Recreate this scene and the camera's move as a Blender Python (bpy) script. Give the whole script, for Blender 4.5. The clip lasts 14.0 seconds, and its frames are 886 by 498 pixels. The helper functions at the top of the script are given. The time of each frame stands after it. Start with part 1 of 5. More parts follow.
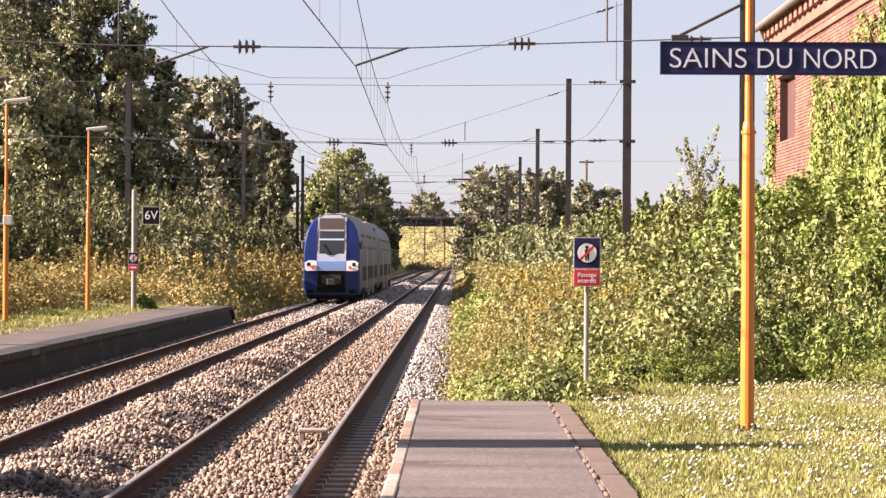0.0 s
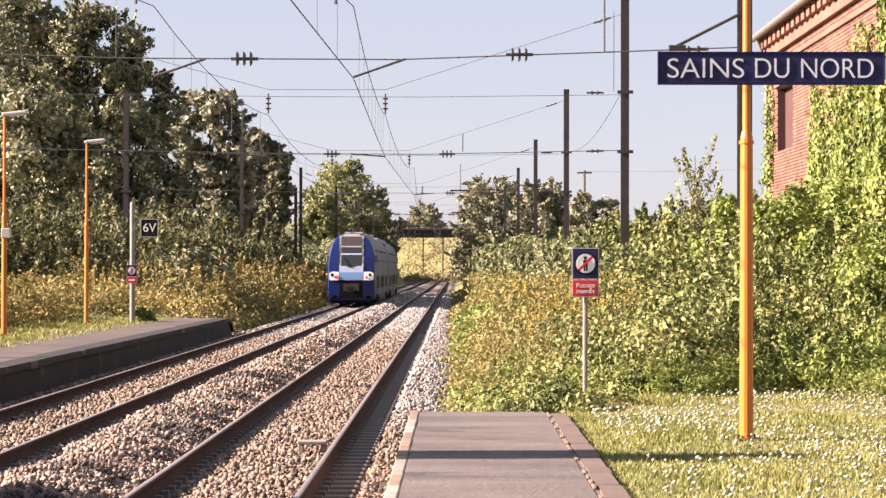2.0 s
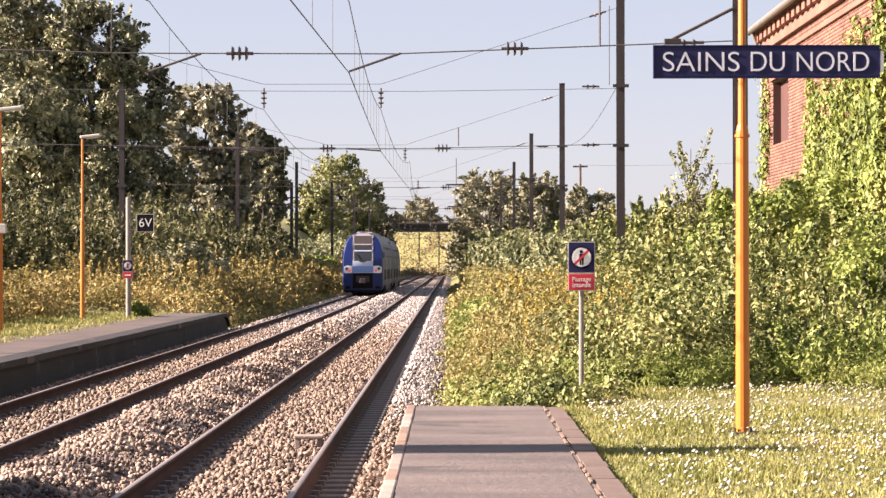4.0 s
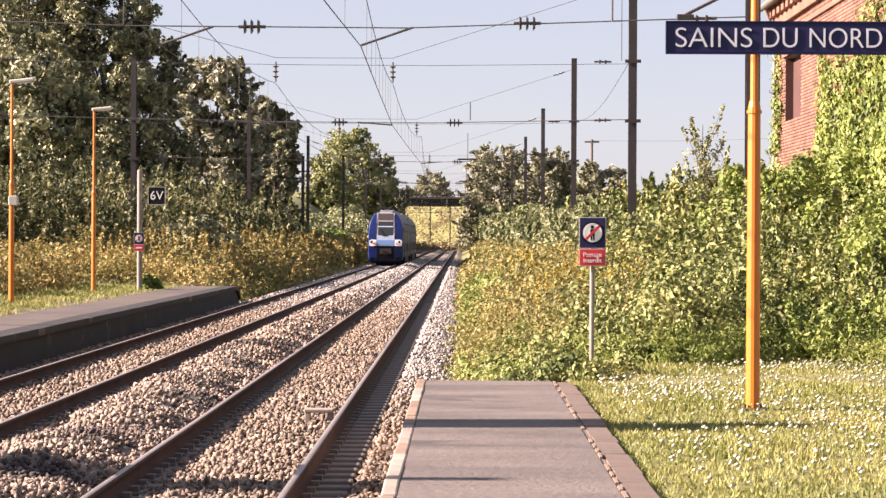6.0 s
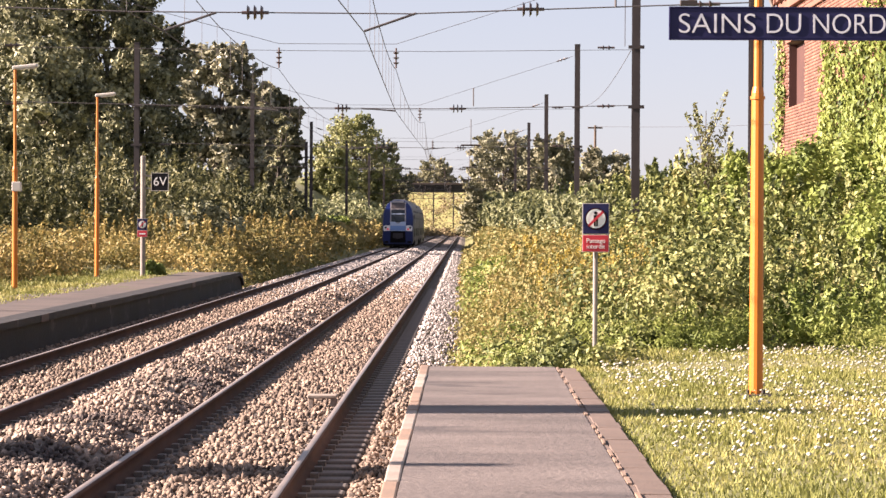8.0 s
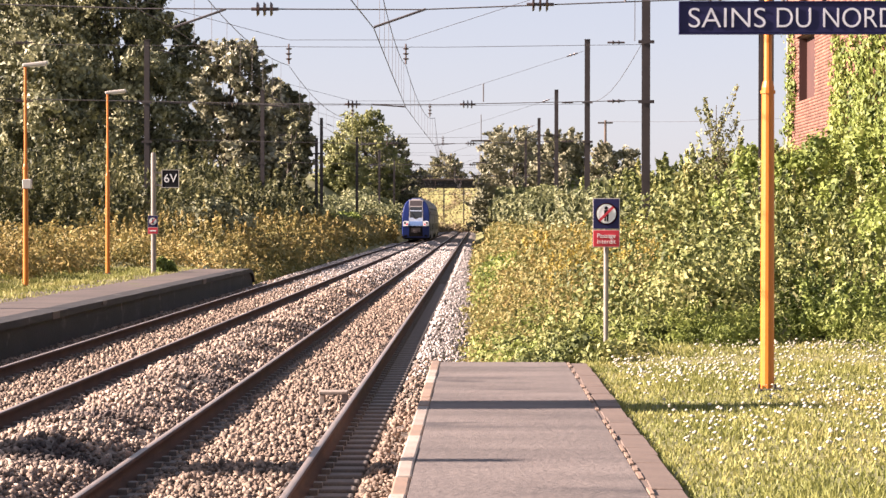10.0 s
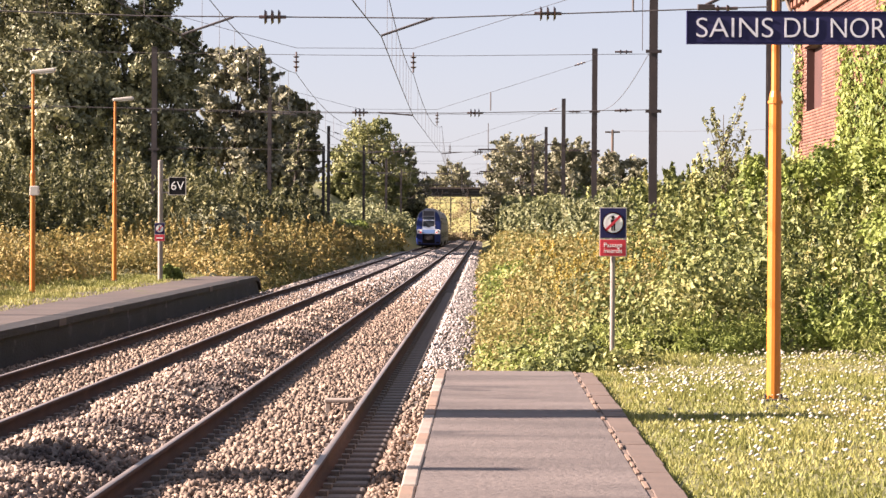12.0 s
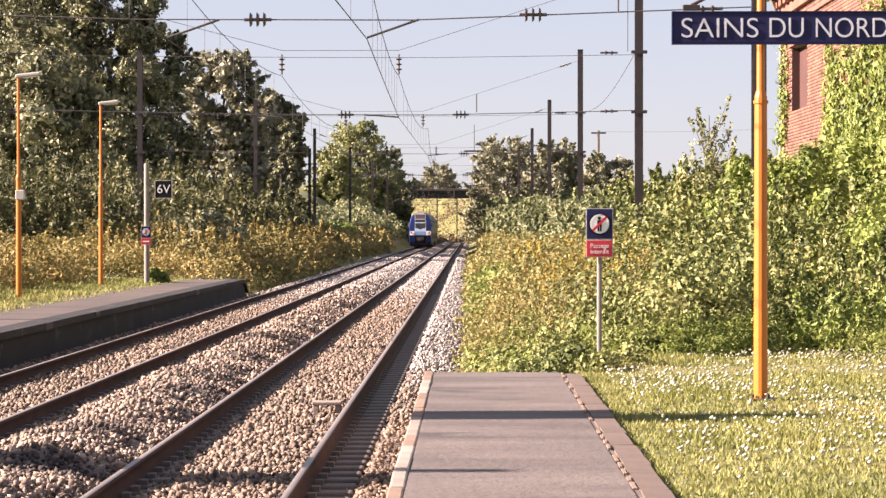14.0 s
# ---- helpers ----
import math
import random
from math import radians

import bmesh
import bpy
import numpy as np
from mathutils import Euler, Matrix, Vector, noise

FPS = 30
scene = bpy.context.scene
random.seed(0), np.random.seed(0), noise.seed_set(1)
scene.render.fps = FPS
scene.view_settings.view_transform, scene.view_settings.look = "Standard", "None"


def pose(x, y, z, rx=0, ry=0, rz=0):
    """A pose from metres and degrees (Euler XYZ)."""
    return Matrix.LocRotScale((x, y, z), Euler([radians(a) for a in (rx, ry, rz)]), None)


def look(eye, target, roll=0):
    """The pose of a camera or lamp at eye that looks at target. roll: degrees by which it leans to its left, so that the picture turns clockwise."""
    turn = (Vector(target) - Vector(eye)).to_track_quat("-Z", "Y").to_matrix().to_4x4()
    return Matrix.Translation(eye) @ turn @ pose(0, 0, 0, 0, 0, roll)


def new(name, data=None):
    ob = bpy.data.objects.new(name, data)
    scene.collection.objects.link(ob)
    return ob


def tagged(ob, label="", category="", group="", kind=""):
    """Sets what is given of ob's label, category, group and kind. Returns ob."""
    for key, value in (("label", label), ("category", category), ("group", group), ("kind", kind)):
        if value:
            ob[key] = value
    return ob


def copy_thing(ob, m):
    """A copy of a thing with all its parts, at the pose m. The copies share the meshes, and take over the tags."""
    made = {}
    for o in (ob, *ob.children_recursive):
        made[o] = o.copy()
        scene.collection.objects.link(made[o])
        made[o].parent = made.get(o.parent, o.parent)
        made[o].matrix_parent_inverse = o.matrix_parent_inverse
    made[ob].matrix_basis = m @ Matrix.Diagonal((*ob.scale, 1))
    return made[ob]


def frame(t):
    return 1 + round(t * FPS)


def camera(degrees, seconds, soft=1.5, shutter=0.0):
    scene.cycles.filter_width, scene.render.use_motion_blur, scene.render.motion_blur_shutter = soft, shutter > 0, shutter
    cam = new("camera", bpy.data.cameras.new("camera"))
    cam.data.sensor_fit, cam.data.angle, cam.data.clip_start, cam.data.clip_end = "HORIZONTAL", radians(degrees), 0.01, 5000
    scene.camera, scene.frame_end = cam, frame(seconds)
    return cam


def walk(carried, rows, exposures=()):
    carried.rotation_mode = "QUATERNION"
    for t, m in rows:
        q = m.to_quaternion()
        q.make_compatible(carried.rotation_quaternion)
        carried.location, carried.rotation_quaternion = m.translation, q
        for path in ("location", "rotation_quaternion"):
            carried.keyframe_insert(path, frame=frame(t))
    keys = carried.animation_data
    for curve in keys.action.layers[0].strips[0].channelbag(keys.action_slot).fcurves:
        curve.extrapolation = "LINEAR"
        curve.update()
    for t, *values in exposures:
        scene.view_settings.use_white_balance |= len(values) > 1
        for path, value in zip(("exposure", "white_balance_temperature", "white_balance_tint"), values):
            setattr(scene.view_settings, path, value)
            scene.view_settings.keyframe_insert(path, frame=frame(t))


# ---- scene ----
# The eye stands on the platform, 2 m above the rails; it only pans and tilts.
EYE = (0.0, 0.0, 2.0)
cam = camera(21.65, 14.0, soft=1.45)


def aim(yaw, pitch, roll):
    a, b = radians(yaw), radians(pitch)
    return look(EYE, (EYE[0] + math.sin(a) * math.cos(b), EYE[1] + math.cos(a) * math.cos(b), EYE[2] + math.sin(b)), roll)


# seconds, turn to the right, tilt upwards, lean: degrees
PATH = [(0, -0.358, 0.221, 0.344), (0.5, -0.378, 0.391, 0.326), (1, -0.487, 0.467, 0.180), (1.5, -0.422, 0.438, 0.246),
        (2, -0.319, 0.497, 0.097), (4.5, -0.219, 0.218, -0.060), (5, -0.298, -0.025, 0.043), (5.5, -0.386, -0.183, 0.208),
        (6, -0.491, -0.276, 0.281), (6.5, -0.542, -0.347, 0.336), (7, -0.507, -0.448, 0.388), (9.5, -0.725, -0.730, 0.039),
        (10, -0.831, -0.730, 0.046), (10.5, -0.946, -0.573, -0.059), (11, -1.046, -0.475, 0.079), (11.5, -1.074, -0.547, 0.185),
        (12, -0.995, -0.519, 0.301), (12.5, -0.868, -0.462, 0.364), (13, -0.749, -0.561, 0.260), (13.5, -0.699, -0.501, 0.116),
        (14, -0.665, -0.475, -0.031)]
walk(cam, [(t, aim(yaw, pitch, roll)) for t, yaw, pitch, roll in PATH], exposures=[(0, 2.38, 6480, 25.5), (14, 2.38, 6480, 25.5)])

# ---- light: low sun from the left, pale hazy sky ----
SUN_EL, SUN_AZ = 25.5, 266.0  # degrees; azimuth clockwise from the track's direction
toward_sun = Vector((math.sin(radians(SUN_AZ)) * math.cos(radians(SUN_EL)), math.cos(radians(SUN_AZ)) * math.cos(radians(SUN_EL)), math.sin(radians(SUN_EL))))
world = bpy.data.worlds.new("sky")
scene.world = world
world.use_nodes = True
wn = world.node_tree
sky = wn.nodes.new("ShaderNodeTexSky")
sky.sky_type, sky.sun_disc = "NISHITA", False
sky.sun_elevation, sky.sun_rotation = radians(SUN_EL), radians(SUN_AZ)
sky.air_density, sky.dust_density, sky.ozone_density = 1.0, 0.4, 1.0
haze = wn.nodes.new("ShaderNodeHueSaturation")
haze.inputs["Saturation"].default_value, haze.inputs["Value"].default_value = 0.8, 0.6
wn.links.new(sky.outputs[0], haze.inputs["Color"])
veil = wn.nodes.new("ShaderNodeMix")
veil.data_type = "RGBA"
veil.inputs["Factor"].default_value = 0.6
wn.links.new(haze.outputs[0], veil.inputs[6])
veil.inputs[7].default_value = (2.45, 2.75, 3.1, 1)
wn.links.new(veil.outputs[2], wn.nodes["Background"].inputs[0])
wn.nodes["Background"].inputs[1].default_value = 0.050
sun = bpy.data.lights.new("sun", "SUN")
sun.energy, sun.angle, sun.color = 5.0, radians(0.6), (1.0, 0.87, 0.70)
new("sun", sun).matrix_world = look(toward_sun * 100, (0, 0, 0))


# ---- mesh helpers ----
def quick(name, verts, faces, smooth=False):
    """A mesh from arrays: verts (n, 3), faces (m, k)."""
    v, f = np.asarray(verts, dtype=np.float32), np.asarray(faces, dtype=np.int32)
    me = bpy.data.meshes.new(name)
    me.vertices.add(len(v))
    me.vertices.foreach_set("co", v.ravel())
    me.loops.add(f.size)
    me.loops.foreach_set("vertex_index", f.ravel())
    me.polygons.add(len(f))
    me.polygons.foreach_set("loop_start", np.arange(0, f.size, f.shape[1], dtype=np.int32))
    me.update(calc_edges=True)
    if smooth:
        me.polygons.foreach_set("use_smooth", np.ones(len(f), dtype=bool))
    return me


def part(name, bm, material, parent=None, label="", at=None):
    """Links a bmesh (or a ready mesh) as one mesh object under its thing."""
    if isinstance(bm, bmesh.types.BMesh):
        me = bpy.data.meshes.new(name)
        bm.to_mesh(me)
        bm.free()
    else:
        me = bm
    if material is not None and not me.materials:
        me.materials.append(material)
    ob = new(name, me)
    if parent is not None:
        ob.parent = parent
    if at is not None:
        ob.matrix_basis = at
    return tagged(ob, label)


def box(bm, x0, x1, y0, y1, z0, z1, bevel=0.0):
    """Adds a box, with bevelled edges if asked."""
    r = bmesh.ops.create_cube(bm, size=1.0, matrix=Matrix.LocRotScale(((x0 + x1) / 2, (y0 + y1) / 2, (z0 + z1) / 2), None, (x1 - x0, y1 - y0, z1 - z0)))
    if bevel:
        edges = list({e for v in r["verts"] for e in v.link_edges})
        bmesh.ops.bevel(bm, geom=edges, offset=bevel, segments=2, affect="EDGES", profile=0.5)
    return bm


def boxes(*sizes, bevel=0.0):
    bm = bmesh.new()
    for s in sizes:
        box(bm, *s, bevel=bevel)
    return bm


def tube(bm, a, b, r0, r1=None, seg=8, caps=True):
    """Adds a tapered round bar from a to b."""
    a, b = Vector(a), Vector(b)
    d = b - a
    m = Matrix.Translation((a + b) / 2) @ d.to_track_quat("Z", "Y").to_matrix().to_4x4()
    bmesh.ops.create_cone(bm, cap_ends=caps, segments=seg, radius1=r0, radius2=r0 if r1 is None else r1, depth=d.length, matrix=m)
    return bm


def sweep(points, r, seg=5):
    """A wire along points."""
    bm = bmesh.new()
    rings = []
    pts = [Vector(p) for p in points]
    for i, p in enumerate(pts):
        d = (pts[min(i + 1, len(pts) - 1)] - pts[max(i - 1, 0)]).normalized()
        side = d.cross(Vector((0, 0, 1)))
        side = side.normalized() if side.length > 1e-3 else Vector((1, 0, 0))
        up = side.cross(d)
        rings.append([bm.verts.new(p + side * (r * math.cos(k * math.tau / seg)) + up * (r * math.sin(k * math.tau / seg))) for k in range(seg)])
    for a, b in zip(rings, rings[1:]):
        for k in range(seg):
            bm.faces.new((a[k], a[(k + 1) % seg], b[(k + 1) % seg], b[k]))
    bm.faces.new(rings[0][::-1])
    bm.faces.new(rings[-1])
    return bm


def empty(name, m, label, category, group="", kind=""):
    ob = new(name)
    ob.matrix_basis = m
    return tagged(ob, label, category, group, kind)


# ---- materials ----
def material(name, base, second=None, rough=0.8, metal=0.0, scale=3.0, fine=40.0, bump=0.2, depth=0.01, spots=None, island=0.0, obj=0.0, stretch=(1, 1, 1), spec=0.5):
    """A worn surface: two tones mixed by coarse and fine noise, fine relief, and variation from piece to piece."""
    m = bpy.data.materials.new(name)
    m.use_nodes = True
    n, l = m.node_tree.nodes, m.node_tree.links
    b = n["Principled BSDF"]
    b.inputs["Roughness"].default_value, b.inputs["Metallic"].default_value = rough, metal
    b.inputs["Specular IOR Level"].default_value = spec
    second = second or tuple(c * 0.7 for c in base)
    tc, mp = n.new("ShaderNodeTexCoord"), n.new("ShaderNodeMapping")
    mp.inputs["Scale"].default_value = stretch
    l.new(tc.outputs["Object"], mp.inputs[0])
    na, nb = n.new("ShaderNodeTexNoise"), n.new("ShaderNodeTexNoise")
    na.inputs["Scale"].default_value, nb.inputs["Scale"].default_value = scale, fine
    na.inputs["Detail"].default_value, nb.inputs["Detail"].default_value = 5, 4
    l.new(mp.outputs[0], na.inputs["Vector"])
    l.new(mp.outputs[0], nb.inputs["Vector"])
    add = n.new("ShaderNodeMath")
    add.operation = "MULTIPLY_ADD"
    l.new(na.outputs["Fac"], add.inputs[0])
    add.inputs[1].default_value = 0.6
    half = n.new("ShaderNodeMath")
    half.operation = "MULTIPLY"
    half.inputs[1].default_value = 0.4
    l.new(nb.outputs["Fac"], half.inputs[0])
    l.new(half.outputs[0], add.inputs[2])
    ramp = n.new("ShaderNodeValToRGB")
    ramp.color_ramp.elements[0].position, ramp.color_ramp.elements[1].position = 0.38, 0.62
    ramp.color_ramp.elements[0].color, ramp.color_ramp.elements[1].color = (*base, 1), (*second, 1)
    l.new(add.outputs[0], ramp.inputs[0])
    colour = ramp.outputs[0]
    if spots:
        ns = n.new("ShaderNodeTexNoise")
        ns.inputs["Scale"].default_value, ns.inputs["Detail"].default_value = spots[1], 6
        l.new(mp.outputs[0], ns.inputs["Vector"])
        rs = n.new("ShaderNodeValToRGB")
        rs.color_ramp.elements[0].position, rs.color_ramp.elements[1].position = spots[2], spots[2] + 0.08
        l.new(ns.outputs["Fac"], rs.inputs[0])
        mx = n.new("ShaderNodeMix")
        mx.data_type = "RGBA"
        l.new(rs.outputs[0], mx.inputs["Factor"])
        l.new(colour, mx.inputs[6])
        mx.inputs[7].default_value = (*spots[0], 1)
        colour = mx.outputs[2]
    if island or obj:
        hsv = n.new("ShaderNodeHueSaturation")
        if island:
            src = n.new("ShaderNodeNewGeometry").outputs["Random Per Island"]
        else:
            src = n.new("ShaderNodeObjectInfo").outputs["Random"]
        amount = island or obj
        mr = n.new("ShaderNodeMapRange")
        mr.inputs[3].default_value, mr.inputs[4].default_value = 1 - amount, 1 + amount
        l.new(src, mr.inputs[0])
        l.new(mr.outputs[0], hsv.inputs["Value"])
        l.new(colour, hsv.inputs["Color"])
        colour = hsv.outputs[0]
    l.new(colour, b.inputs["Base Color"])
    if bump:
        bp = n.new("ShaderNodeBump")
        bp.inputs["Strength"].default_value, bp.inputs["Distance"].default_value = bump, depth
        l.new(nb.outputs["Fac"], bp.inputs["Height"])
        l.new(bp.outputs[0], b.inputs["Normal"])
    return m


def leaf_material(name, tones, rough=0.58, through_light=0.24, patch=0.35):
    """Leaves: tones picked leaf by leaf and patch by patch, some light passing through."""
    m = bpy.data.materials.new(name)
    m.use_nodes = True
    n, l = m.node_tree.nodes, m.node_tree.links
    b = n["Principled BSDF"]
    b.inputs["Roughness"].default_value = rough
    b.inputs["Specular IOR Level"].default_value = 0.25
    tc, ns = n.new("ShaderNodeTexCoord"), n.new("ShaderNodeTexNoise")
    ns.inputs["Scale"].default_value, ns.inputs["Detail"].default_value = patch, 3
    l.new(tc.outputs["Object"], ns.inputs["Vector"])
    g = n.new("ShaderNodeNewGeometry")
    add = n.new("ShaderNodeMath")
    add.operation = "MULTIPLY_ADD"
    l.new(g.outputs["Random Per Island"], add.inputs[0])
    add.inputs[1].default_value = 0.42
    sc = n.new("ShaderNodeMapRange")
    sc.inputs[1].default_value, sc.inputs[2].default_value, sc.inputs[3].default_value, sc.inputs[4].default_value = 0.32, 0.68, 0.0, 0.58
    l.new(ns.outputs["Fac"], sc.inputs[0])
    l.new(sc.outputs[0], add.inputs[2])
    ramp = n.new("ShaderNodeValToRGB")
    cr = ramp.color_ramp
    while len(cr.elements) < len(tones):
        cr.elements.new(0.5)
    for i, (e, c) in enumerate(zip(cr.elements, tones)):
        e.position, e.color = 0.1 + 0.8 * i / max(1, len(tones) - 1), (*c, 1)
    l.new(add.outputs[0], ramp.inputs[0])
    l.new(ramp.outputs[0], b.inputs["Base Color"])
    tr = n.new("ShaderNodeBsdfTranslucent")
    l.new(ramp.outputs[0], tr.inputs["Color"])
    mix = n.new("ShaderNodeMixShader")
    mix.inputs[0].default_value = through_light
    l.new(b.outputs[0], mix.inputs[1])
    l.new(tr.outputs[0], mix.inputs[2])
    l.new(mix.outputs[0], n["Material Output"].inputs[0])
    return m


def glass_dark(name, tint):
    m = bpy.data.materials.new(name)
    m.use_nodes = True
    b = m.node_tree.nodes["Principled BSDF"]
    b.inputs["Base Color"].default_value = (*tint, 1)
    b.inputs["Roughness"].default_value = 0.18
    b.inputs["Specular IOR Level"].default_value = 0.4
    return m


def glow(name, colour, strength):
    m = bpy.data.materials.new(name)
    m.use_nodes = True
    b = m.node_tree.nodes["Principled BSDF"]
    b.inputs["Base Color"].default_value = (*colour, 1)
    b.inputs["Emission Color"].default_value = (*colour, 1)
    b.inputs["Emission Strength"].default_value = strength
    return m


EARTH = material("earth", (0.158, 0.142, 0.0495), (0.106, 0.112, 0.033), scale=0.4, fine=9, bump=0.5, depth=0.05, rough=1.0)
BALLAST_BED = material("ballast_bed", (0.19, 0.152, 0.125), (0.075, 0.06, 0.052), scale=3.0, fine=9, bump=1.0, depth=0.06, rough=0.95)
STONE = material("ballast_stone", (0.233, 0.169, 0.126), (0.106, 0.0761, 0.0571), scale=4, fine=60, bump=0.3, island=0.65, rough=0.9)
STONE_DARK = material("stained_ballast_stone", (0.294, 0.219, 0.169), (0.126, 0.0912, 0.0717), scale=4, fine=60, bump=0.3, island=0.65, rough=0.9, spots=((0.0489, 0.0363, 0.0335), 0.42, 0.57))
STONE_GREY = material("pale_grey_ballast", (0.363, 0.322, 0.301), (0.175, 0.153, 0.142), scale=4, fine=60, bump=0.3, island=0.6, rough=0.9)
RAIL_STEEL = material("rusty_rail", (0.07, 0.0378, 0.028), (0.042, 0.0245, 0.0196), scale=2, fine=60, rough=0.9, metal=0.0, spec=0.2, bump=0.3, depth=0.004)
RAIL_TOP = material("polished_rail_head", (0.26, 0.215, 0.19), (0.17, 0.14, 0.125), rough=0.45, metal=0.4, scale=2, fine=30, bump=0.05, stretch=(1, 0.1, 1))
CONCRETE = material("sleeper_concrete", (0.11, 0.0908, 0.0798), (0.066, 0.055, 0.0495), scale=4, fine=50, bump=0.4, depth=0.01)
ASPHALT = material("worn_asphalt", (0.15, 0.123, 0.111), (0.0672, 0.0544, 0.0511), scale=0.8, fine=34, bump=1.0, depth=0.02, spots=((0.0544, 0.0443, 0.0435), 1.1, 0.60), stretch=(0.6, 1.6, 1), rough=0.85)
KERB = material("platform_edge_stone", (0.312, 0.264, 0.222), (0.228, 0.18, 0.15), scale=3, fine=30, bump=0.3, obj=0.2)
KERB_WORN = material("worn_orange_edge", (0.216, 0.141, 0.099), (0.162, 0.114, 0.084), scale=3, fine=30, bump=0.4, obj=0.2)
BRICK_EDGE = material("brown_border", (0.128, 0.0902, 0.0712), (0.095, 0.0684, 0.0551), scale=5, fine=40, bump=0.5, obj=0.06)
# The wall's shade is put into this near-black base colour.
OLD_CONCRETE = material("shaded_stained_concrete", (0.0151, 0.0126, 0.013), (0.00576, 0.00468, 0.00504), scale=1.5, fine=22, bump=0.6, depth=0.02, spots=((0.072, 0.0648, 0.0612), 2.4, 0.63), stretch=(1, 0.6, 1))
OLD_TOP = material("weathered_platform_top", (0.0878, 0.0648, 0.0542), (0.0501, 0.0376, 0.0326), scale=0.7, fine=30, bump=0.4, spots=((0.0667, 0.0667, 0.0209), 1.1, 0.62))
ORANGE = material("yellow_orange_paint", (0.482, 0.144, 0.00937), (0.429, 0.124, 0.00804), rough=0.45, scale=2, fine=30, bump=0.06, spots=((0.201, 0.0804, 0.0268), 6.0, 0.74))
LAMP_GREY = material("pale_lamp_housing", (0.504, 0.476, 0.434), (0.42, 0.392, 0.35), rough=0.5, bump=0.05)
STEEL_DARK = material("brown_painted_steel", (0.0465, 0.0353, 0.0353), (0.0315, 0.024, 0.024), rough=0.7, scale=1.5, fine=30, bump=0.2)
GALV = material("galvanised_steel", (0.234, 0.211, 0.188), (0.178, 0.158, 0.142), rough=0.5, metal=0.4, scale=4, fine=40, bump=0.08)
WIRE = material("weathered_wire", (0.06, 0.052, 0.055), (0.045, 0.04, 0.042), rough=0.7, metal=0.0, bump=0)
INSULATOR = material("brown_glazed_insulator", (0.085, 0.055, 0.05), (0.06, 0.045, 0.045), rough=0.3, bump=0)
NAVY = material("navy_enamel", (0.014, 0.014, 0.062), (0.017, 0.017, 0.070), rough=0.6, bump=0.02, spec=0.25)
WHITE = material("white_enamel", (0.80, 0.79, 0.77), (0.74, 0.73, 0.71), rough=0.45, bump=0.02)
RED = material("red_enamel", (0.52, 0.03, 0.045), (0.46, 0.025, 0.04), rough=0.45, bump=0.02)
BLACK = material("black_enamel", (0.010, 0.010, 0.012), (0.014, 0.014, 0.016), rough=0.8, bump=0.02, spec=0.15)
BRICK = material("red_brick", (0.222, 0.099, 0.066), (0.144, 0.063, 0.0432), scale=0.8, fine=40, bump=0.4, island=0.3)
MORTAR = material("pale_mortar", (0.253, 0.204, 0.171), (0.198, 0.154, 0.132), scale=2, fine=40, bump=0.4)
WOOD = material("eaves_wood", (0.11, 0.07, 0.0475), (0.065, 0.045, 0.035), scale=2, fine=30, bump=0.3)
SLATE = material("roof_slate", (0.072, 0.066, 0.072), (0.048, 0.045, 0.048), scale=2, fine=20, bump=0.3)
BARK = material("bark", (0.066, 0.051, 0.036), (0.036, 0.027, 0.021), scale=2, fine=20, bump=0.8, depth=0.03, stretch=(1, 1, 0.2))
TRAIN_BLUE = material("train_blue", (0.006, 0.0165, 0.0975), (0.0045, 0.0135, 0.0825), rough=0.35, scale=1, bump=0.02, spec=0.35)
TRAIN_GREY = material("train_grey", (0.17, 0.15, 0.145), (0.11, 0.095, 0.092), rough=0.6, metal=0.0, scale=0.6, bump=0.03, spots=((0.12, 0.105, 0.1), 0.9, 0.62))
TRAIN_ROOF = material("train_roof_grey", (0.328, 0.296, 0.288), (0.234, 0.211, 0.206), rough=0.5, scale=0.6, bump=0.05)
TRAIN_WHITE = material("train_pale_panel", (0.44, 0.50, 0.63), (0.38, 0.44, 0.57), rough=0.35, bump=0.02)
TRAIN_BLACK = material("train_underframe", (0.008, 0.007, 0.007), (0.012, 0.010, 0.010), rough=0.9, bump=0.1, spec=0.1)
GLASS = glass_dark("tinted_train_glass", (0.03, 0.034, 0.038))
SIDE_GLASS = material("dusty_side_glass", (0.021, 0.0192, 0.0192), (0.033, 0.03, 0.0288), rough=0.6, scale=0.8, bump=0, spec=0.2)
DOOR_PALE = material("pale_door_paint", (0.32, 0.296, 0.288), (0.24, 0.224, 0.216), rough=0.5, scale=0.8, bump=0.02)
SKY_BLUE = material("sky_blue_panel", (0.16, 0.27, 0.52), (0.14, 0.245, 0.48), rough=0.45, scale=1.0, bump=0.02)
LETTER = material("pale_letter_enamel", (0.66, 0.66, 0.72), (0.58, 0.58, 0.64), rough=0.5, bump=0.02)
# Brick darkened so that the window recess carries its shade in the colour.
SHADED_BRICK = material("shaded_red_brick_panel", (0.072, 0.027, 0.0216), (0.051, 0.0204, 0.0168), scale=1.2, fine=30, bump=0.5)
GLASS_BROWN = glass_dark("display_glass", (0.06, 0.05, 0.05))
TAIL_RED = glow("tail_light", (0.85, 0.03, 0.045), 0.15)
LEAF_DARK = leaf_material("dark_tree_leaves", [(0.0322, 0.0368, 0.0202), (0.103, 0.109, 0.0616), (0.265, 0.262, 0.151), (0.46, 0.443, 0.269)], through_light=0.15, patch=0.55)
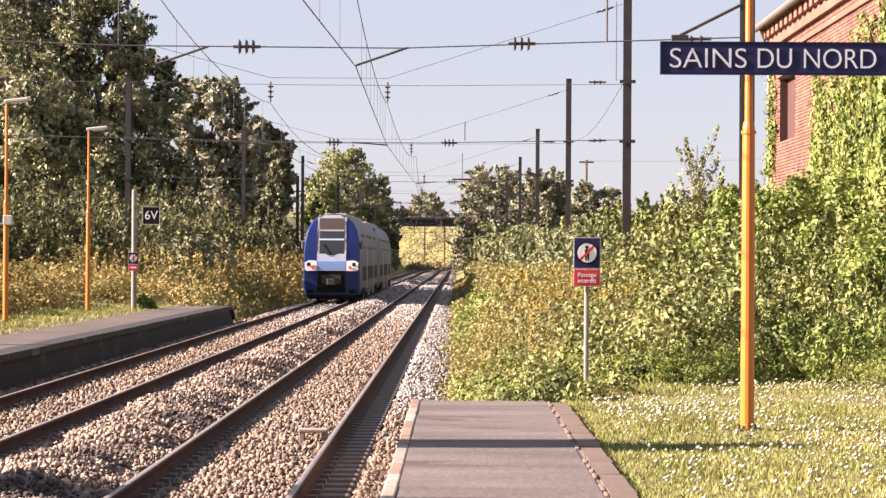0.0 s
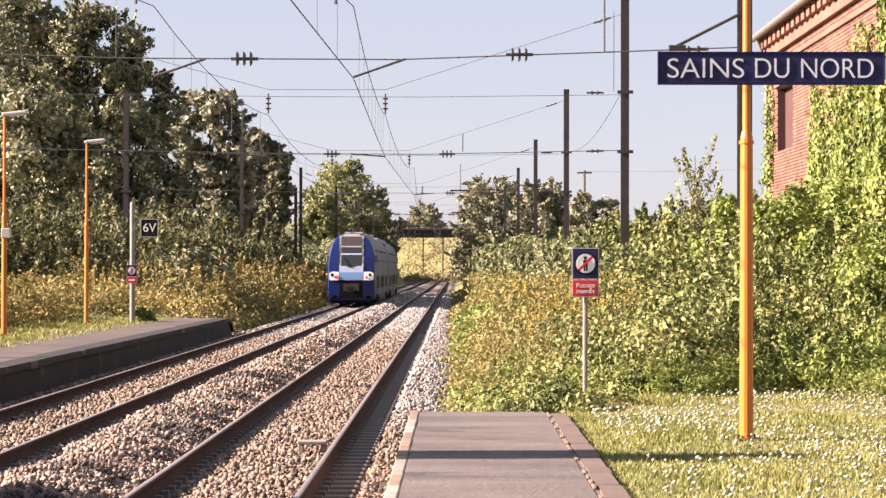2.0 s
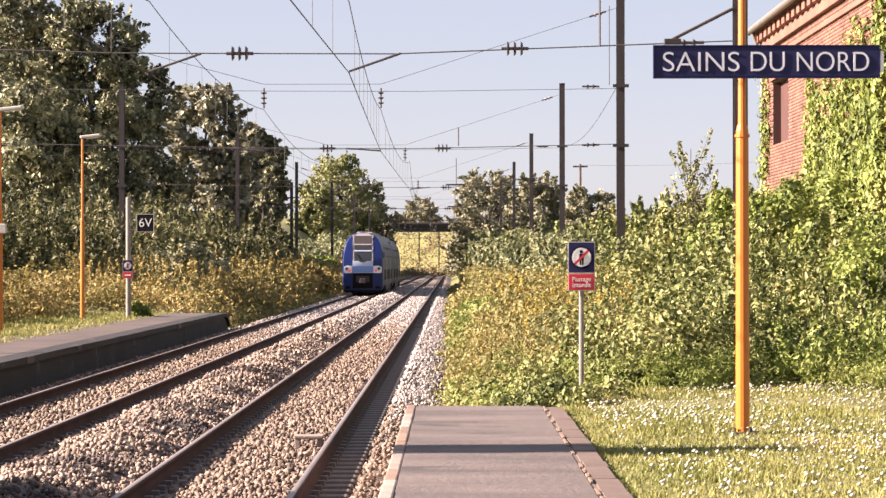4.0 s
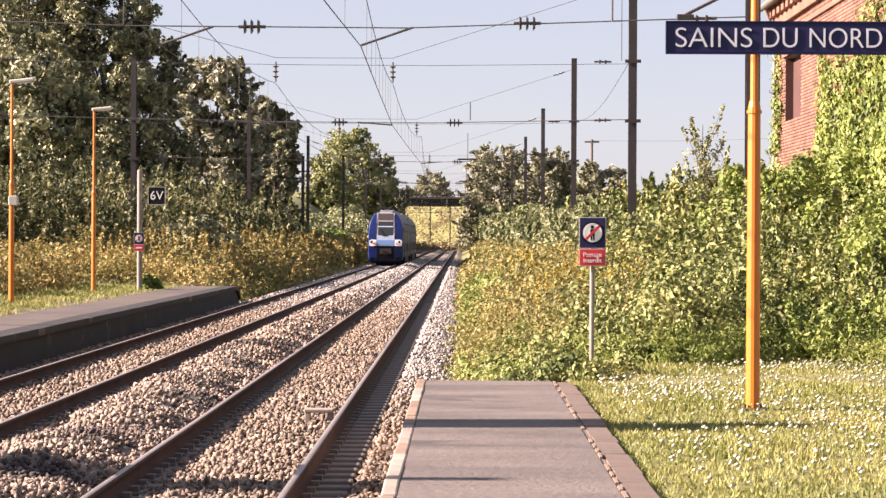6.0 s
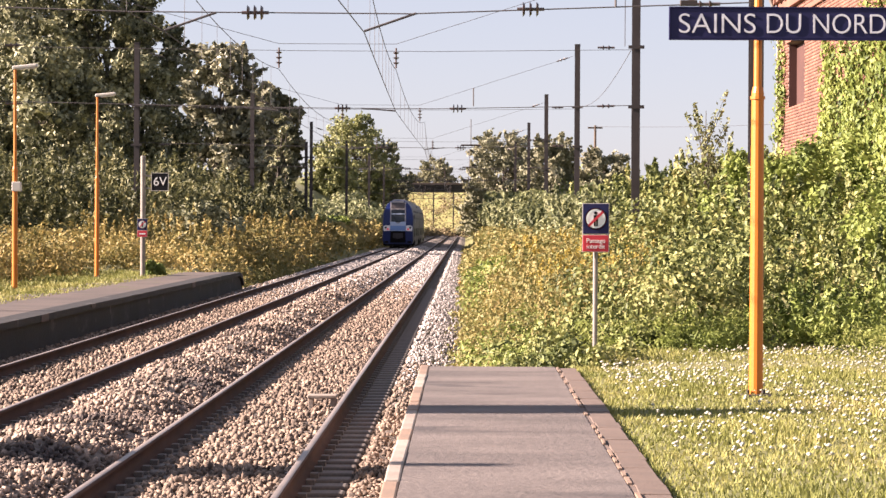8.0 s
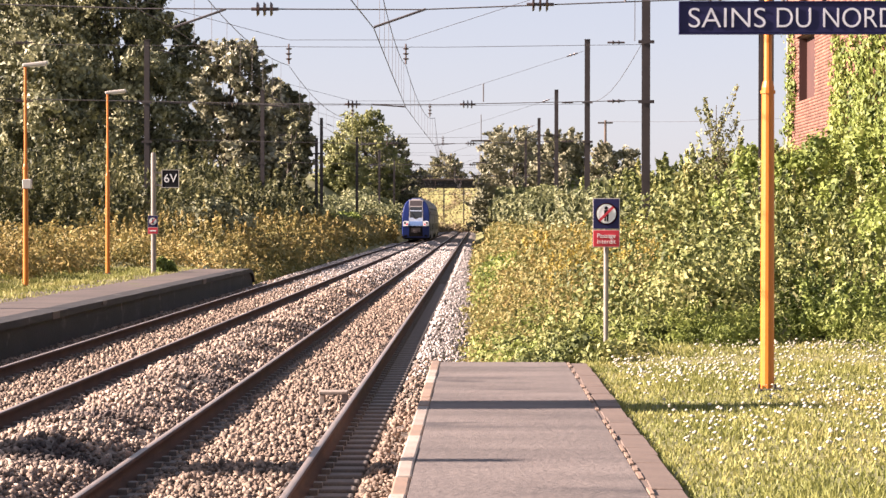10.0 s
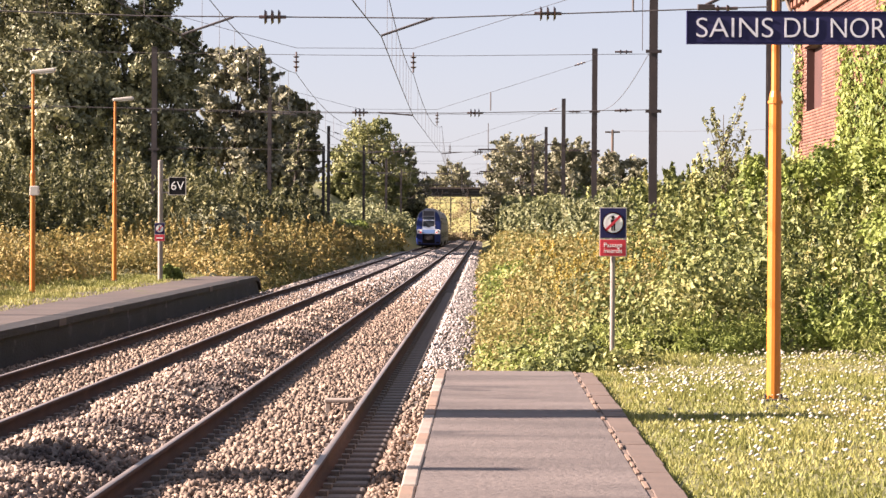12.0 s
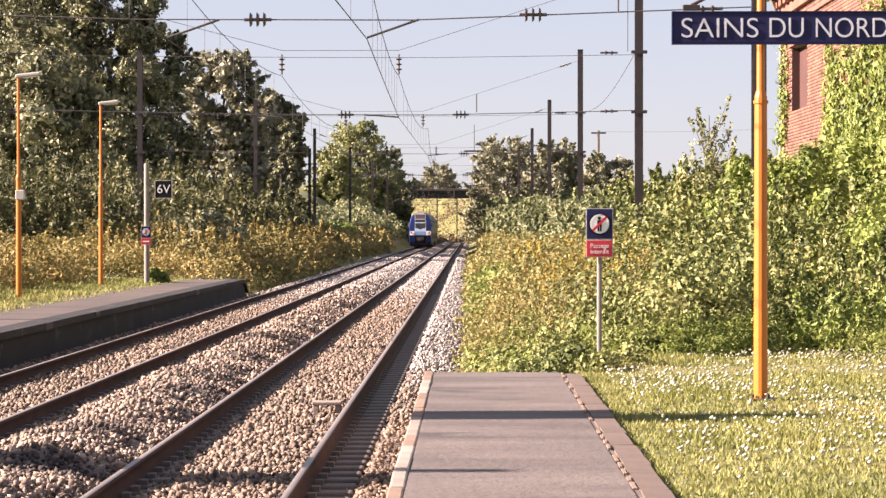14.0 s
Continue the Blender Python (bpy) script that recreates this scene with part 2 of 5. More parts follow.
LEAF_GREY = leaf_material("greyish_tree_leaves", [(0.046, 0.0494, 0.0276), (0.115, 0.115, 0.0644), (0.241, 0.23, 0.132), (0.46, 0.425, 0.276)], through_light=0.2, patch=0.6)
LEAF_PALE = leaf_material("pale_poplar_leaves", [(0.0529, 0.055, 0.036), (0.148, 0.146, 0.0948), (0.296, 0.285, 0.19), (0.487, 0.466, 0.339)], rough=0.35, through_light=0.2, patch=0.7)
LEAF_MID = leaf_material("mid_green_leaves", [(0.105, 0.121, 0.0531), (0.176, 0.193, 0.0744), (0.273, 0.278, 0.117), (0.386, 0.368, 0.181)])
# Tones lightened and greyed to stand for distance haze on far trees.
LEAF_OLIVE = leaf_material("haze_paled_olive_leaves", [(0.125, 0.13, 0.0799), (0.184, 0.183, 0.112), (0.258, 0.247, 0.16), (0.339, 0.313, 0.215)])
LEAF_BRIGHT = leaf_material("bright_ivy_leaves", [(0.0394, 0.0605, 0.0159), (0.125, 0.163, 0.0358), (0.214, 0.257, 0.0597), (0.356, 0.378, 0.135)], patch=0.8, through_light=0.22)
LEAF_BRAMBLE = leaf_material("bramble_leaves", [(0.0281, 0.0391, 0.0126), (0.0953, 0.116, 0.0342), (0.203, 0.217, 0.07), (0.419, 0.385, 0.16)], patch=0.7, through_light=0.16)
LEAF_WILLOW = leaf_material("grey_green_willow_leaves", [(0.0621, 0.0745, 0.0348), (0.149, 0.164, 0.077), (0.248, 0.255, 0.124), (0.384, 0.373, 0.212)], patch=0.7)
LEAF_SCRUB = leaf_material("scrub_leaves", [(0.0238, 0.0294, 0.0131), (0.0673, 0.0734, 0.0319), (0.143, 0.14, 0.06), (0.253, 0.233, 0.112)], patch=0.5)
LEAF_GOLDEN = leaf_material("golden_dry_weeds", [(0.11, 0.108, 0.0374), (0.209, 0.178, 0.0616), (0.303, 0.229, 0.0792), (0.385, 0.281, 0.105)], patch=0.6)
GOLD = leaf_material("goldenrod_flowers", [(0.24, 0.18, 0.035), (0.33, 0.25, 0.05), (0.41, 0.31, 0.08)], patch=1.0)
LEAF_YELLOW = leaf_material("dry_goldenrod", [(0.085, 0.098, 0.032), (0.175, 0.17, 0.058), (0.255, 0.208, 0.074), (0.33, 0.25, 0.10)], patch=1.1)
GRASS = leaf_material("sunlit_grass", [(0.131, 0.146, 0.0376), (0.184, 0.192, 0.0512), (0.247, 0.24, 0.0718), (0.308, 0.265, 0.103)], patch=0.7)
GRASS_TALL = leaf_material("fresh_tall_grass", [(0.0911, 0.121, 0.0266), (0.167, 0.205, 0.0455), (0.251, 0.281, 0.0759), (0.349, 0.349, 0.129)], patch=0.8, through_light=0.35)
DRY_GRASS = leaf_material("dry_tan_grass", [(0.139, 0.106, 0.0553), (0.193, 0.149, 0.0796), (0.237, 0.187, 0.106)])
PETAL = leaf_material("clover_flowers", [(0.319, 0.299, 0.217), (0.472, 0.452, 0.383)], through_light=0.1)


# ---- the lie of the land ----
def smooth(a, b, v):
    t = np.clip((v - a) / (b - a), 0, 1)
    return t * t * (3 - 2 * t)


def bend(y):
    """How far the line has swung to the left, past the bridge."""
    return -np.maximum(0, np.asarray(y, dtype=float) - 395) ** 2 / 300


def ground_z(x, y):
    x, y = np.asarray(x, dtype=float), np.asarray(y, dtype=float)
    u = x - np.maximum(bend(y), -60)
    near_r, near_l = 1 - smooth(26.3, 27.6, y), 1 - smooth(75, 79, y)
    r_lawn = 0.36 * smooth(0.2, 0.9, u) - 0.42 * (1 - smooth(0.2, 0.9, u))
    r_bank = -0.42 + 0.85 * smooth(-0.4, 2.2, u) + 0.10 * np.clip(u - 2.2, 0, 12) * smooth(28, 38, y)
    right = near_r * r_lawn + (1 - near_r) * r_bank
    l_plat = -0.42 + 0.78 * (1 - smooth(-7.6, -7.45, u))
    l_bank = -0.42 + 0.8 * (1 - smooth(-10, -7.9, u))
    left = near_l * l_plat + (1 - near_l) * l_bank + 0.16 * np.clip(-12.0 - u, 0, 12)
    z = np.where(u > -4, right, left)
    d = np.maximum(u - 0.9, -8.6 - u)
    z = z + smooth(170, 380, y) * np.clip(d * 0.55, 0, 7.0)
    return z + 0.0


def build_ground():
    xs = np.unique(np.concatenate([np.linspace(-3000, -60, 14), np.linspace(-60, -14, 24), np.linspace(-14, 8, 80), np.linspace(8, 60, 24), np.linspace(60, 3000, 14)]))
    ys = np.unique(np.concatenate([np.linspace(-400, 0, 6), np.linspace(0, 90, 80), np.linspace(90, 560, 95), np.linspace(560, 4500, 12)]))
    X, Y = np.meshgrid(xs, ys)
    Z = ground_z(X, Y)
    Z = Z + np.where((X > 11) | (X < -17), 0.10 * np.sin(X * 0.9) * np.cos(Y * 0.37), 0)
    nx, ny = len(xs), len(ys)
    i = np.arange(nx * ny).reshape(ny, nx)
    F = np.stack([i[:-1, :-1], i[:-1, 1:], i[1:, 1:], i[1:, :-1]], -1).reshape(-1, 4)
    tagged(part("ground", quick("ground", np.stack([X, Y, Z], -1).reshape(-1, 3), F, True), EARTH), "uneven earth and grass beside the railway line", "ground", kind="structure")


build_ground()
TRACKS = (-2.14, -5.68)
Y_END = 470.0


def line_ys(y0, y1, step=10.0):
    return np.concatenate([np.arange(y0, min(y1, 390), 40.0), np.arange(390, y1 + 0.1, step)]) if y1 > 390 else np.array([y0, y1])


def heap(u, y):
    """Uneven heaps of ballast between the two tracks."""
    return (0.06 * np.sin(y * 0.9 + u * 2) * np.cos(y * 0.31 + u) + 0.04 * np.sin(y * 2.3 - u * 3)) * smooth(0.95, 0.5, np.abs(u + 3.85))


def build_ballast_bed():
    us = np.array([-8.1, -7.55, -7.1, -6.6, -6.3, -5.05, -4.75, -4.5, -4.05, -3.7, -3.4, -3.05, -2.95, -2.8, -2.6, -2.4, -1.55, -1.45, -1.3, -0.98, -0.86, -0.5, 0.15])
    zs = np.array([-0.5, -0.30, -0.17, -0.165, -0.175, -0.175, -0.19, -0.14, 0.0, 0.03, -0.05, -0.165, -0.18, -0.22, -0.19, -0.16, -0.17, -0.19, -0.25, -0.25, -0.16, -0.24, -0.5])
    ys = np.concatenate([np.arange(-20, 120, 0.5), np.arange(120, 480, 2.0)])
    U, Y = np.meshgrid(us, ys)
    Z = np.tile(zs, (len(ys), 1)) + heap(U, Y)
    X = U + bend(Y)
    nx, ny = len(us), len(ys)
    i = np.arange(nx * ny).reshape(ny, nx)
    F = np.stack([i[:-1, :-1], i[:-1, 1:], i[1:, 1:], i[1:, :-1]], -1).reshape(-1, 4)
    tagged(part("ballast_bed", quick("ballast_bed", np.stack([X, Y, Z], -1).reshape(-1, 3), F, True), BALLAST_BED), "pale brown crushed stone bed under both tracks", "ballast", kind="structure")
    return us, zs


BED_U, BED_Z = build_ballast_bed()


def build_stones():
    """Loose angular ballast stones, dense near by; the heap between the tracks is stained, the shoulder and far stretch
    are pale grey.
    """
    rng = np.random.default_rng(3)
    n = 116000
    y = 15.2 + (rng.random(n) ** 2.1) * 185
    u = rng.uniform(-7.9, 0.25, n)
    off = np.minimum.reduce([np.abs(u - (c + s)) for c in TRACKS for s in (-0.75, 0.75)])
    right = u - (TRACKS[0] + 0.75)
    left = u - (TRACKS[0] - 0.75)
    keep = (off > 0.085 + 0.0003 * y)
    keep &= ~((right > 0.05) & (right < 0.33) & (rng.random(n) < 0.85))
    keep &= ~((left > 0.05) & (left < 0.2) & (rng.random(n) < 0.45))
    keep &= ~((u > -0.52) & (y < 26.2))
    y, u = y[keep], u[keep]
    n = len(y)
    z = np.interp(u, BED_U, BED_Z) + heap(u, y)
    octa = np.array([[1, 0, 0], [0, 1, 0], [-1, 0, 0], [0, -1, 0], [0, 0, 1], [0, 0, -1]], dtype=float)
    faces = np.array([[0, 1, 4], [1, 2, 4], [2, 3, 4], [3, 0, 4], [1, 0, 5], [2, 1, 5], [3, 2, 5], [0, 3, 5]])
    v = (octa[None] + rng.normal(0, 0.22, (n, 6, 3))) * rng.uniform(0.65, 1.25, (n, 1, 3))
    q = rng.normal(size=(n, 4))
    q /= np.linalg.norm(q, axis=1)[:, None]
    w, a, b, c = q.T
    R = np.stack([1 - 2 * (b * b + c * c), 2 * (a * b - c * w), 2 * (a * c + b * w), 2 * (a * b + c * w), 1 - 2 * (a * a + c * c), 2 * (b * c - a * w), 2 * (a * c - b * w), 2 * (b * c + a * w), 1 - 2 * (a * a + b * b)], -1).reshape(n, 3, 3)
    size = rng.uniform(0.020, 0.040, n) * (1 + 0.008 * np.maximum(0, y - 20))
    v = np.einsum("nij,nkj->nki", R, v) * size[:, None, None]
    v += np.stack([u, y, z + size * 0.30 + rng.uniform(0, 0.02, n)], -1)[:, None, :]
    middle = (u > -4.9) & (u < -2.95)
    # stones turn pale grey on the far shoulder, and everywhere with distance
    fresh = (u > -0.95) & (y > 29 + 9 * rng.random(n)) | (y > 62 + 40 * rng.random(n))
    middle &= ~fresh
    for sel, mat, label in ((~middle & ~fresh, STONE, "loose angular pinkish-grey ballast stones around the rails"), (middle, STONE_DARK, "loose ballast stones heaped between the tracks, stained dark in patches"), (fresh, STONE_GREY, "pale grey ballast stones on the shoulder and farther down the line")):
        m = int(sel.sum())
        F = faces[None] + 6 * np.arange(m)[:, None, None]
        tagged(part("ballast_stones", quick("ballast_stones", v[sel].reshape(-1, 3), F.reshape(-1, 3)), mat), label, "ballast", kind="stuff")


build_stones()

RAIL_PROFILE = [(-0.075, -0.172), (0.075, -0.172), (0.075, -0.16), (0.012, -0.14), (0.010, -0.045), (0.036, -0.035), (0.036, -0.012), (0.028, 0.0), (-0.028, 0.0), (-0.036, -0.012), (-0.036, -0.035), (-0.010, -0.045), (-0.012, -0.14), (-0.075, -0.16)]


def build_track(centre, label):
    """One line of rails on concrete sleepers."""
    thing = empty("railway_track", pose(centre, 0, 0), label, "railway track", "tracks of the line")
    for s in (-0.75, 0.75):
        ys = line_ys(-15, Y_END)
        k = len(RAIL_PROFILE)
        V = np.array([[s + px + float(bend(y)), y, pz] for y in ys for px, pz in RAIL_PROFILE])
        F = np.array([[a * k + j, a * k + (j + 1) % k, (a + 1) * k + (j + 1) % k, (a + 1) * k + j] for a in range(len(ys) - 1) for j in range(k)])
        me = quick("rail", V, F[:, ::-1])
        me.materials.append(RAIL_STEEL)
        me.materials.append(RAIL_TOP)
        for p in me.polygons:
            if p.index % k == 7:
                p.material_index = 1
        part("rail", me, None, thing, "rusty steel rail with a polished head")
    sleeper = bpy.data.meshes.new("sleeper")
    bm = bmesh.new()
    for sx in (-1, 1):
        box(bm, sx * 0.75 - 0.42, sx * 0.75 + 0.42, -0.12, 0.12, -0.36, -0.168, bevel=0.02)
        for cx in (-0.11, 0.11):
            box(bm, sx * 0.75 + cx - 0.035, sx * 0.75 + cx + 0.035, -0.06, 0.06, -0.17, -0.125)
    box(bm, -0.4, 0.4, -0.05, 0.05, -0.30, -0.22)
    bm.to_mesh(sleeper)
    bm.free()
    sleeper.materials.append(CONCRETE)
    for i in range(130):
        part("sleeper", sleeper, None, thing, at=pose(0, 13.2 + 0.5 * i, 0))
    far = bmesh.new()
    for i in range(400):
        y = 78.6 + 0.6 * i
        for sx in (-1, 1):
            box(far, sx * 0.75 - 0.40, sx * 0.75 + 0.40, y - 0.13, y + 0.13, -0.3, -0.165)
    tagged(part("far_sleeper", far, CONCRETE, thing), kind="stuff")


build_track(TRACKS[0], "rusty rails on concrete sleepers beside the asphalt platform")
build_track(TRACKS[1], "rusty rails on concrete sleepers beside the dark platform wall")


# ---- platforms ----
def build_near_platform():
    thing = empty("platform", pose(0, 0, 0), "worn asphalt station platform with a painted stone edge", "platform", kind="structure")
    bm = bmesh.new()
    box(bm, -0.40, 1.00, -30, 26.0, -0.3, 0.40)
    part("asphalt", bm, ASPHALT, thing, "patched grey asphalt")
    edge = boxes((-0.052, 0.052, -0.45, 0.45, -0.75, 0.0), bevel=0.015)
    me = bpy.data.meshes.new("edge_stone")
    edge.to_mesh(me)
    edge.free()
    worn = me.copy()
    me.materials.append(KERB)
    worn.materials.append(KERB_WORN)
    rng = random.Random(5)
    for i in range(-17, 15):
        y = 13.0 + 0.92 * i
        part("edge_stone", worn if i % 4 == 1 or i in (8, 10, 14) else me, None, thing, at=pose(-0.456, y, 0.405 + rng.uniform(-0.008, 0.008), 0, 0, rng.uniform(-0.5, 0.5)))
    slab = boxes((-0.095, 0.095, -0.248, 0.248, -0.12, 0.0), bevel=0.005)
    me = bpy.data.meshes.new("border_brick")
    slab.to_mesh(me)
    slab.free()
    me.materials.append(BRICK_EDGE)
    for i in range(-28, 26):
        part("border_brick", me, None, thing, at=pose(1.135 + rng.uniform(-0.01, 0.01), 13.0 + 0.5 * i, 0.402 + rng.uniform(-0.004, 0.004), rng.uniform(-0.4, 0.4), rng.uniform(-1, 1), rng.uniform(-1, 1)))
    part("joint_bed", boxes((1.001, 1.042, -0.5, 25.9, 0.25, 0.393)), BRICK_EDGE, thing, "brown bed of the joint")
    line = bmesh.new()
    for i in range(-30, 30):
        y = 13 + 0.43 * i
        if rng.random() < 0.15:
            continue
        box(line, 1.004 + rng.uniform(0, 0.006), 1.03 + rng.uniform(-0.006, 0.008), y, y + rng.uniform(0.22, 0.425), 0.3, 0.405 + rng.uniform(0, 0.008))
    part("joint_strip", line, KERB_WORN, thing, "pale mortar strip between asphalt and border")


def build_far_platform():
    thing = empty("far_platform", pose(0, 0, 0), "old low platform with a stained concrete wall coloured dark for shade", "platform", kind="structure")
    ys = np.concatenate([np.arange(8, 73.5, 1.1), [74.2, 75.0, 75.5, 75.9, 76.2]])
    rng = np.random.default_rng(8)
    top = np.where(ys < 75.0, 0.40, 0.40 - (np.maximum(ys - 75.0, 0) / 1.2) ** 2 * 0.35)
    V, F = [], []
    for y, z in zip(ys, top):
        j = rng.uniform(-0.02, 0.02)
        V += [(-7.36 + j, y, -0.5), (-7.38 + j, y, z - 0.13), (-7.30 + j, y, z - 0.12), (-7.30 + j, y, z), (-7.75, y, z + 0.005), (-7.75, y, -0.5)]
    for a in range(len(ys) - 1):
        for k in range(6):
            F.append((a * 6 + k, a * 6 + (k + 1) % 6, (a + 1) * 6 + (k + 1) % 6, (a + 1) * 6 + k))
    bm = bmesh.new()
    vs = [bm.verts.new(v) for v in V]
    for f in F:
        bm.faces.new([vs[i] for i in f][::-1])
    bm.faces.new(vs[-6:][::-1])
    bmesh.ops.recalc_face_normals(bm, faces=bm.faces)
    part("retaining_wall", bm, OLD_CONCRETE, thing, "stained concrete wall with chipped coping, near-black to carry its shade")
    bm = boxes((-9.9, -7.754, 8, 75.0, -0.4, 0.398))
    part("surface", bm, OLD_TOP, thing, "weathered gravelly platform top")
    bm = bmesh.new()
    rng2 = random.Random(4)
    for i in range(7):
        y = 24 + 7.3 * i + rng2.uniform(-1.4, 1.4)
        box(bm, -7.312, -7.290, y, y + rng2.uniform(0.15, 0.8), 0.40 - rng2.uniform(0.03, 0.16), 0.399, bevel=0.004)
    part("chipped_patches", bm, OLD_TOP, thing, "pale chipped patches of the coping")


build_near_platform()
build_far_platform()


# ---- posts and signs ----
def build_lamp_post(m, arm=1, label="orange-yellow painted lamp post on the grass"):
    """Stepped orange post with a flat lamp head; 5.4 m."""
    thing = empty("lamp_post", m, label, "lamp post", "platform lamp posts")
    bm = bmesh.new()
    tube(bm, (0, 0, -0.1), (0, 0, 2.91), 0.068, 0.060, 14)
    tube(bm, (0, 0, 2.91), (0, 0, 2.97), 0.060, 0.048, 14)
    part("lower_pole", bm, ORANGE, thing)
    bm = bmesh.new()
    tube(bm, (0, 0, 2.97), (0, 0, 5.30), 0.040, 0.034, 12)
    part("upper_pole", bm, ORANGE, thing)
    bm = bmesh.new()
    tube(bm, (0, 0, 2.85), (0, 0, 2.88), 0.072, 0.072, 14)
    part("collar", bm, ORANGE, thing)
    bm = bmesh.new()
    box(bm, -0.06 * arm if arm > 0 else -0.62, 0.54 if arm > 0 else 0.06, -0.10, 0.10, -0.045, 0.045, bevel=0.025)
    head = part("lamp_head", bm, LAMP_GREY, thing, "pale flat lamp head", at=pose(0, 0, 5.34, 0, -6 * arm, 0))
    bm = boxes((0.10, 0.50, -0.08, 0.08, -0.064, -0.046), bevel=0.008)
    part("diffuser", bm, WHITE, head)
    bm = bmesh.new()
    for k in range(4):
        a = k * math.tau / 4 + 0.6
        tube(bm, (0.1 * math.cos(a), 0.1 * math.sin(a), 0.0), (0.1 * math.cos(a), 0.1 * math.sin(a), 0.06), 0.014, seg=6)
    box(bm, -0.14, 0.14, -0.14, 0.14, -0.05, 0.02, bevel=0.008)
    part("base_plate", bm, STEEL_DARK, thing)
    return thing


lamp = build_lamp_post(pose(-10.85, 68.0, 0.38))
boxed = copy_thing(lamp, pose(-10.85, 55.6, 0.36))
part("junction_box", boxes((-0.06, 0.15, -0.10, 0.06, 2.37, 2.60), bevel=0.015), LAMP_GREY, boxed, "small grey box strapped to the pole")
copy_thing(lamp, pose(-11.5, 14.6, 0.36))
tagged(build_lamp_post(pose(2.795, 22.3, 0.36), 1), "orange-yellow lamp post carrying the station name board")


def letters(text, size, m, mat, parent, name="lettering", spacing=1.0, thick=0.0):
    c = bpy.data.curves.new(name, "FONT")
    c.offset = size * thick
    c.body, c.size, c.extrude, c.align_x, c.align_y, c.space_character = text, size, 0.002, "CENTER", "CENTER", spacing
    tmp = bpy.data.objects.new(name, c)
    scene.collection.objects.link(tmp)
    bpy.context.view_layer.update()
    me = bpy.data.meshes.new_from_object(tmp.evaluated_get(bpy.context.evaluated_depsgraph_get()))
    bpy.data.objects.remove(tmp)
    bpy.data.curves.remove(c)
    me.materials.clear()
    return part(name, me, mat, parent, at=m)


def build_name_board():
    thing = empty("station_sign", pose(3.01, 22.16, 3.925), "navy blue station name board with white capital letters", "station sign")
    part("board", boxes((-1.07, 1.07, -0.02, 0.02, -0.145, 0.145), bevel=0.006), NAVY, thing)
    bm = boxes((-1.075, 1.075, -0.026, 0.026, 0.146, 0.158), (-1.075, 1.075, -0.026, 0.026, -0.158, -0.146), (1.071, 1.083, -0.026, 0.026, -0.158, 0.158), (-1.083, -1.071, -0.026, 0.026, -0.158, 0.158))
    part("rim", bm, NAVY, thing)
    for word, x, width in (("SAINS", -0.625, 0.73), ("DU", 0.01, 0.325), ("NORD", 0.633, 0.69)):
        ob = letters(word, 0.26, pose(0, 0, 0), LETTER, thing, thick=-0.008)
        v = np.array([p.co[:] for p in ob.data.vertices])
        lo, hi = v.min(0), v.max(0)
        ob.matrix_basis = pose(x, -0.0235, 0, 90, 0, 0) @ Matrix.Diagonal((width / (hi[0] - lo[0]), 0.186 / (hi[1] - lo[1]), 1, 1)) @ Matrix.Translation((-(lo[0] + hi[0]) / 2, -(lo[1] + hi[1]) / 2, 0))
    part("end_plate", boxes((1.086, 1.12, -0.02, 0.02, -0.10, 0.10), bevel=0.004), WHITE, thing, "small white end plate")
    for x in (-0.23,):
        part("clamp", boxes((x - 0.07, x + 0.07, 0.021, 0.19, -0.03, 0.03), bevel=0.005), GALV, thing)


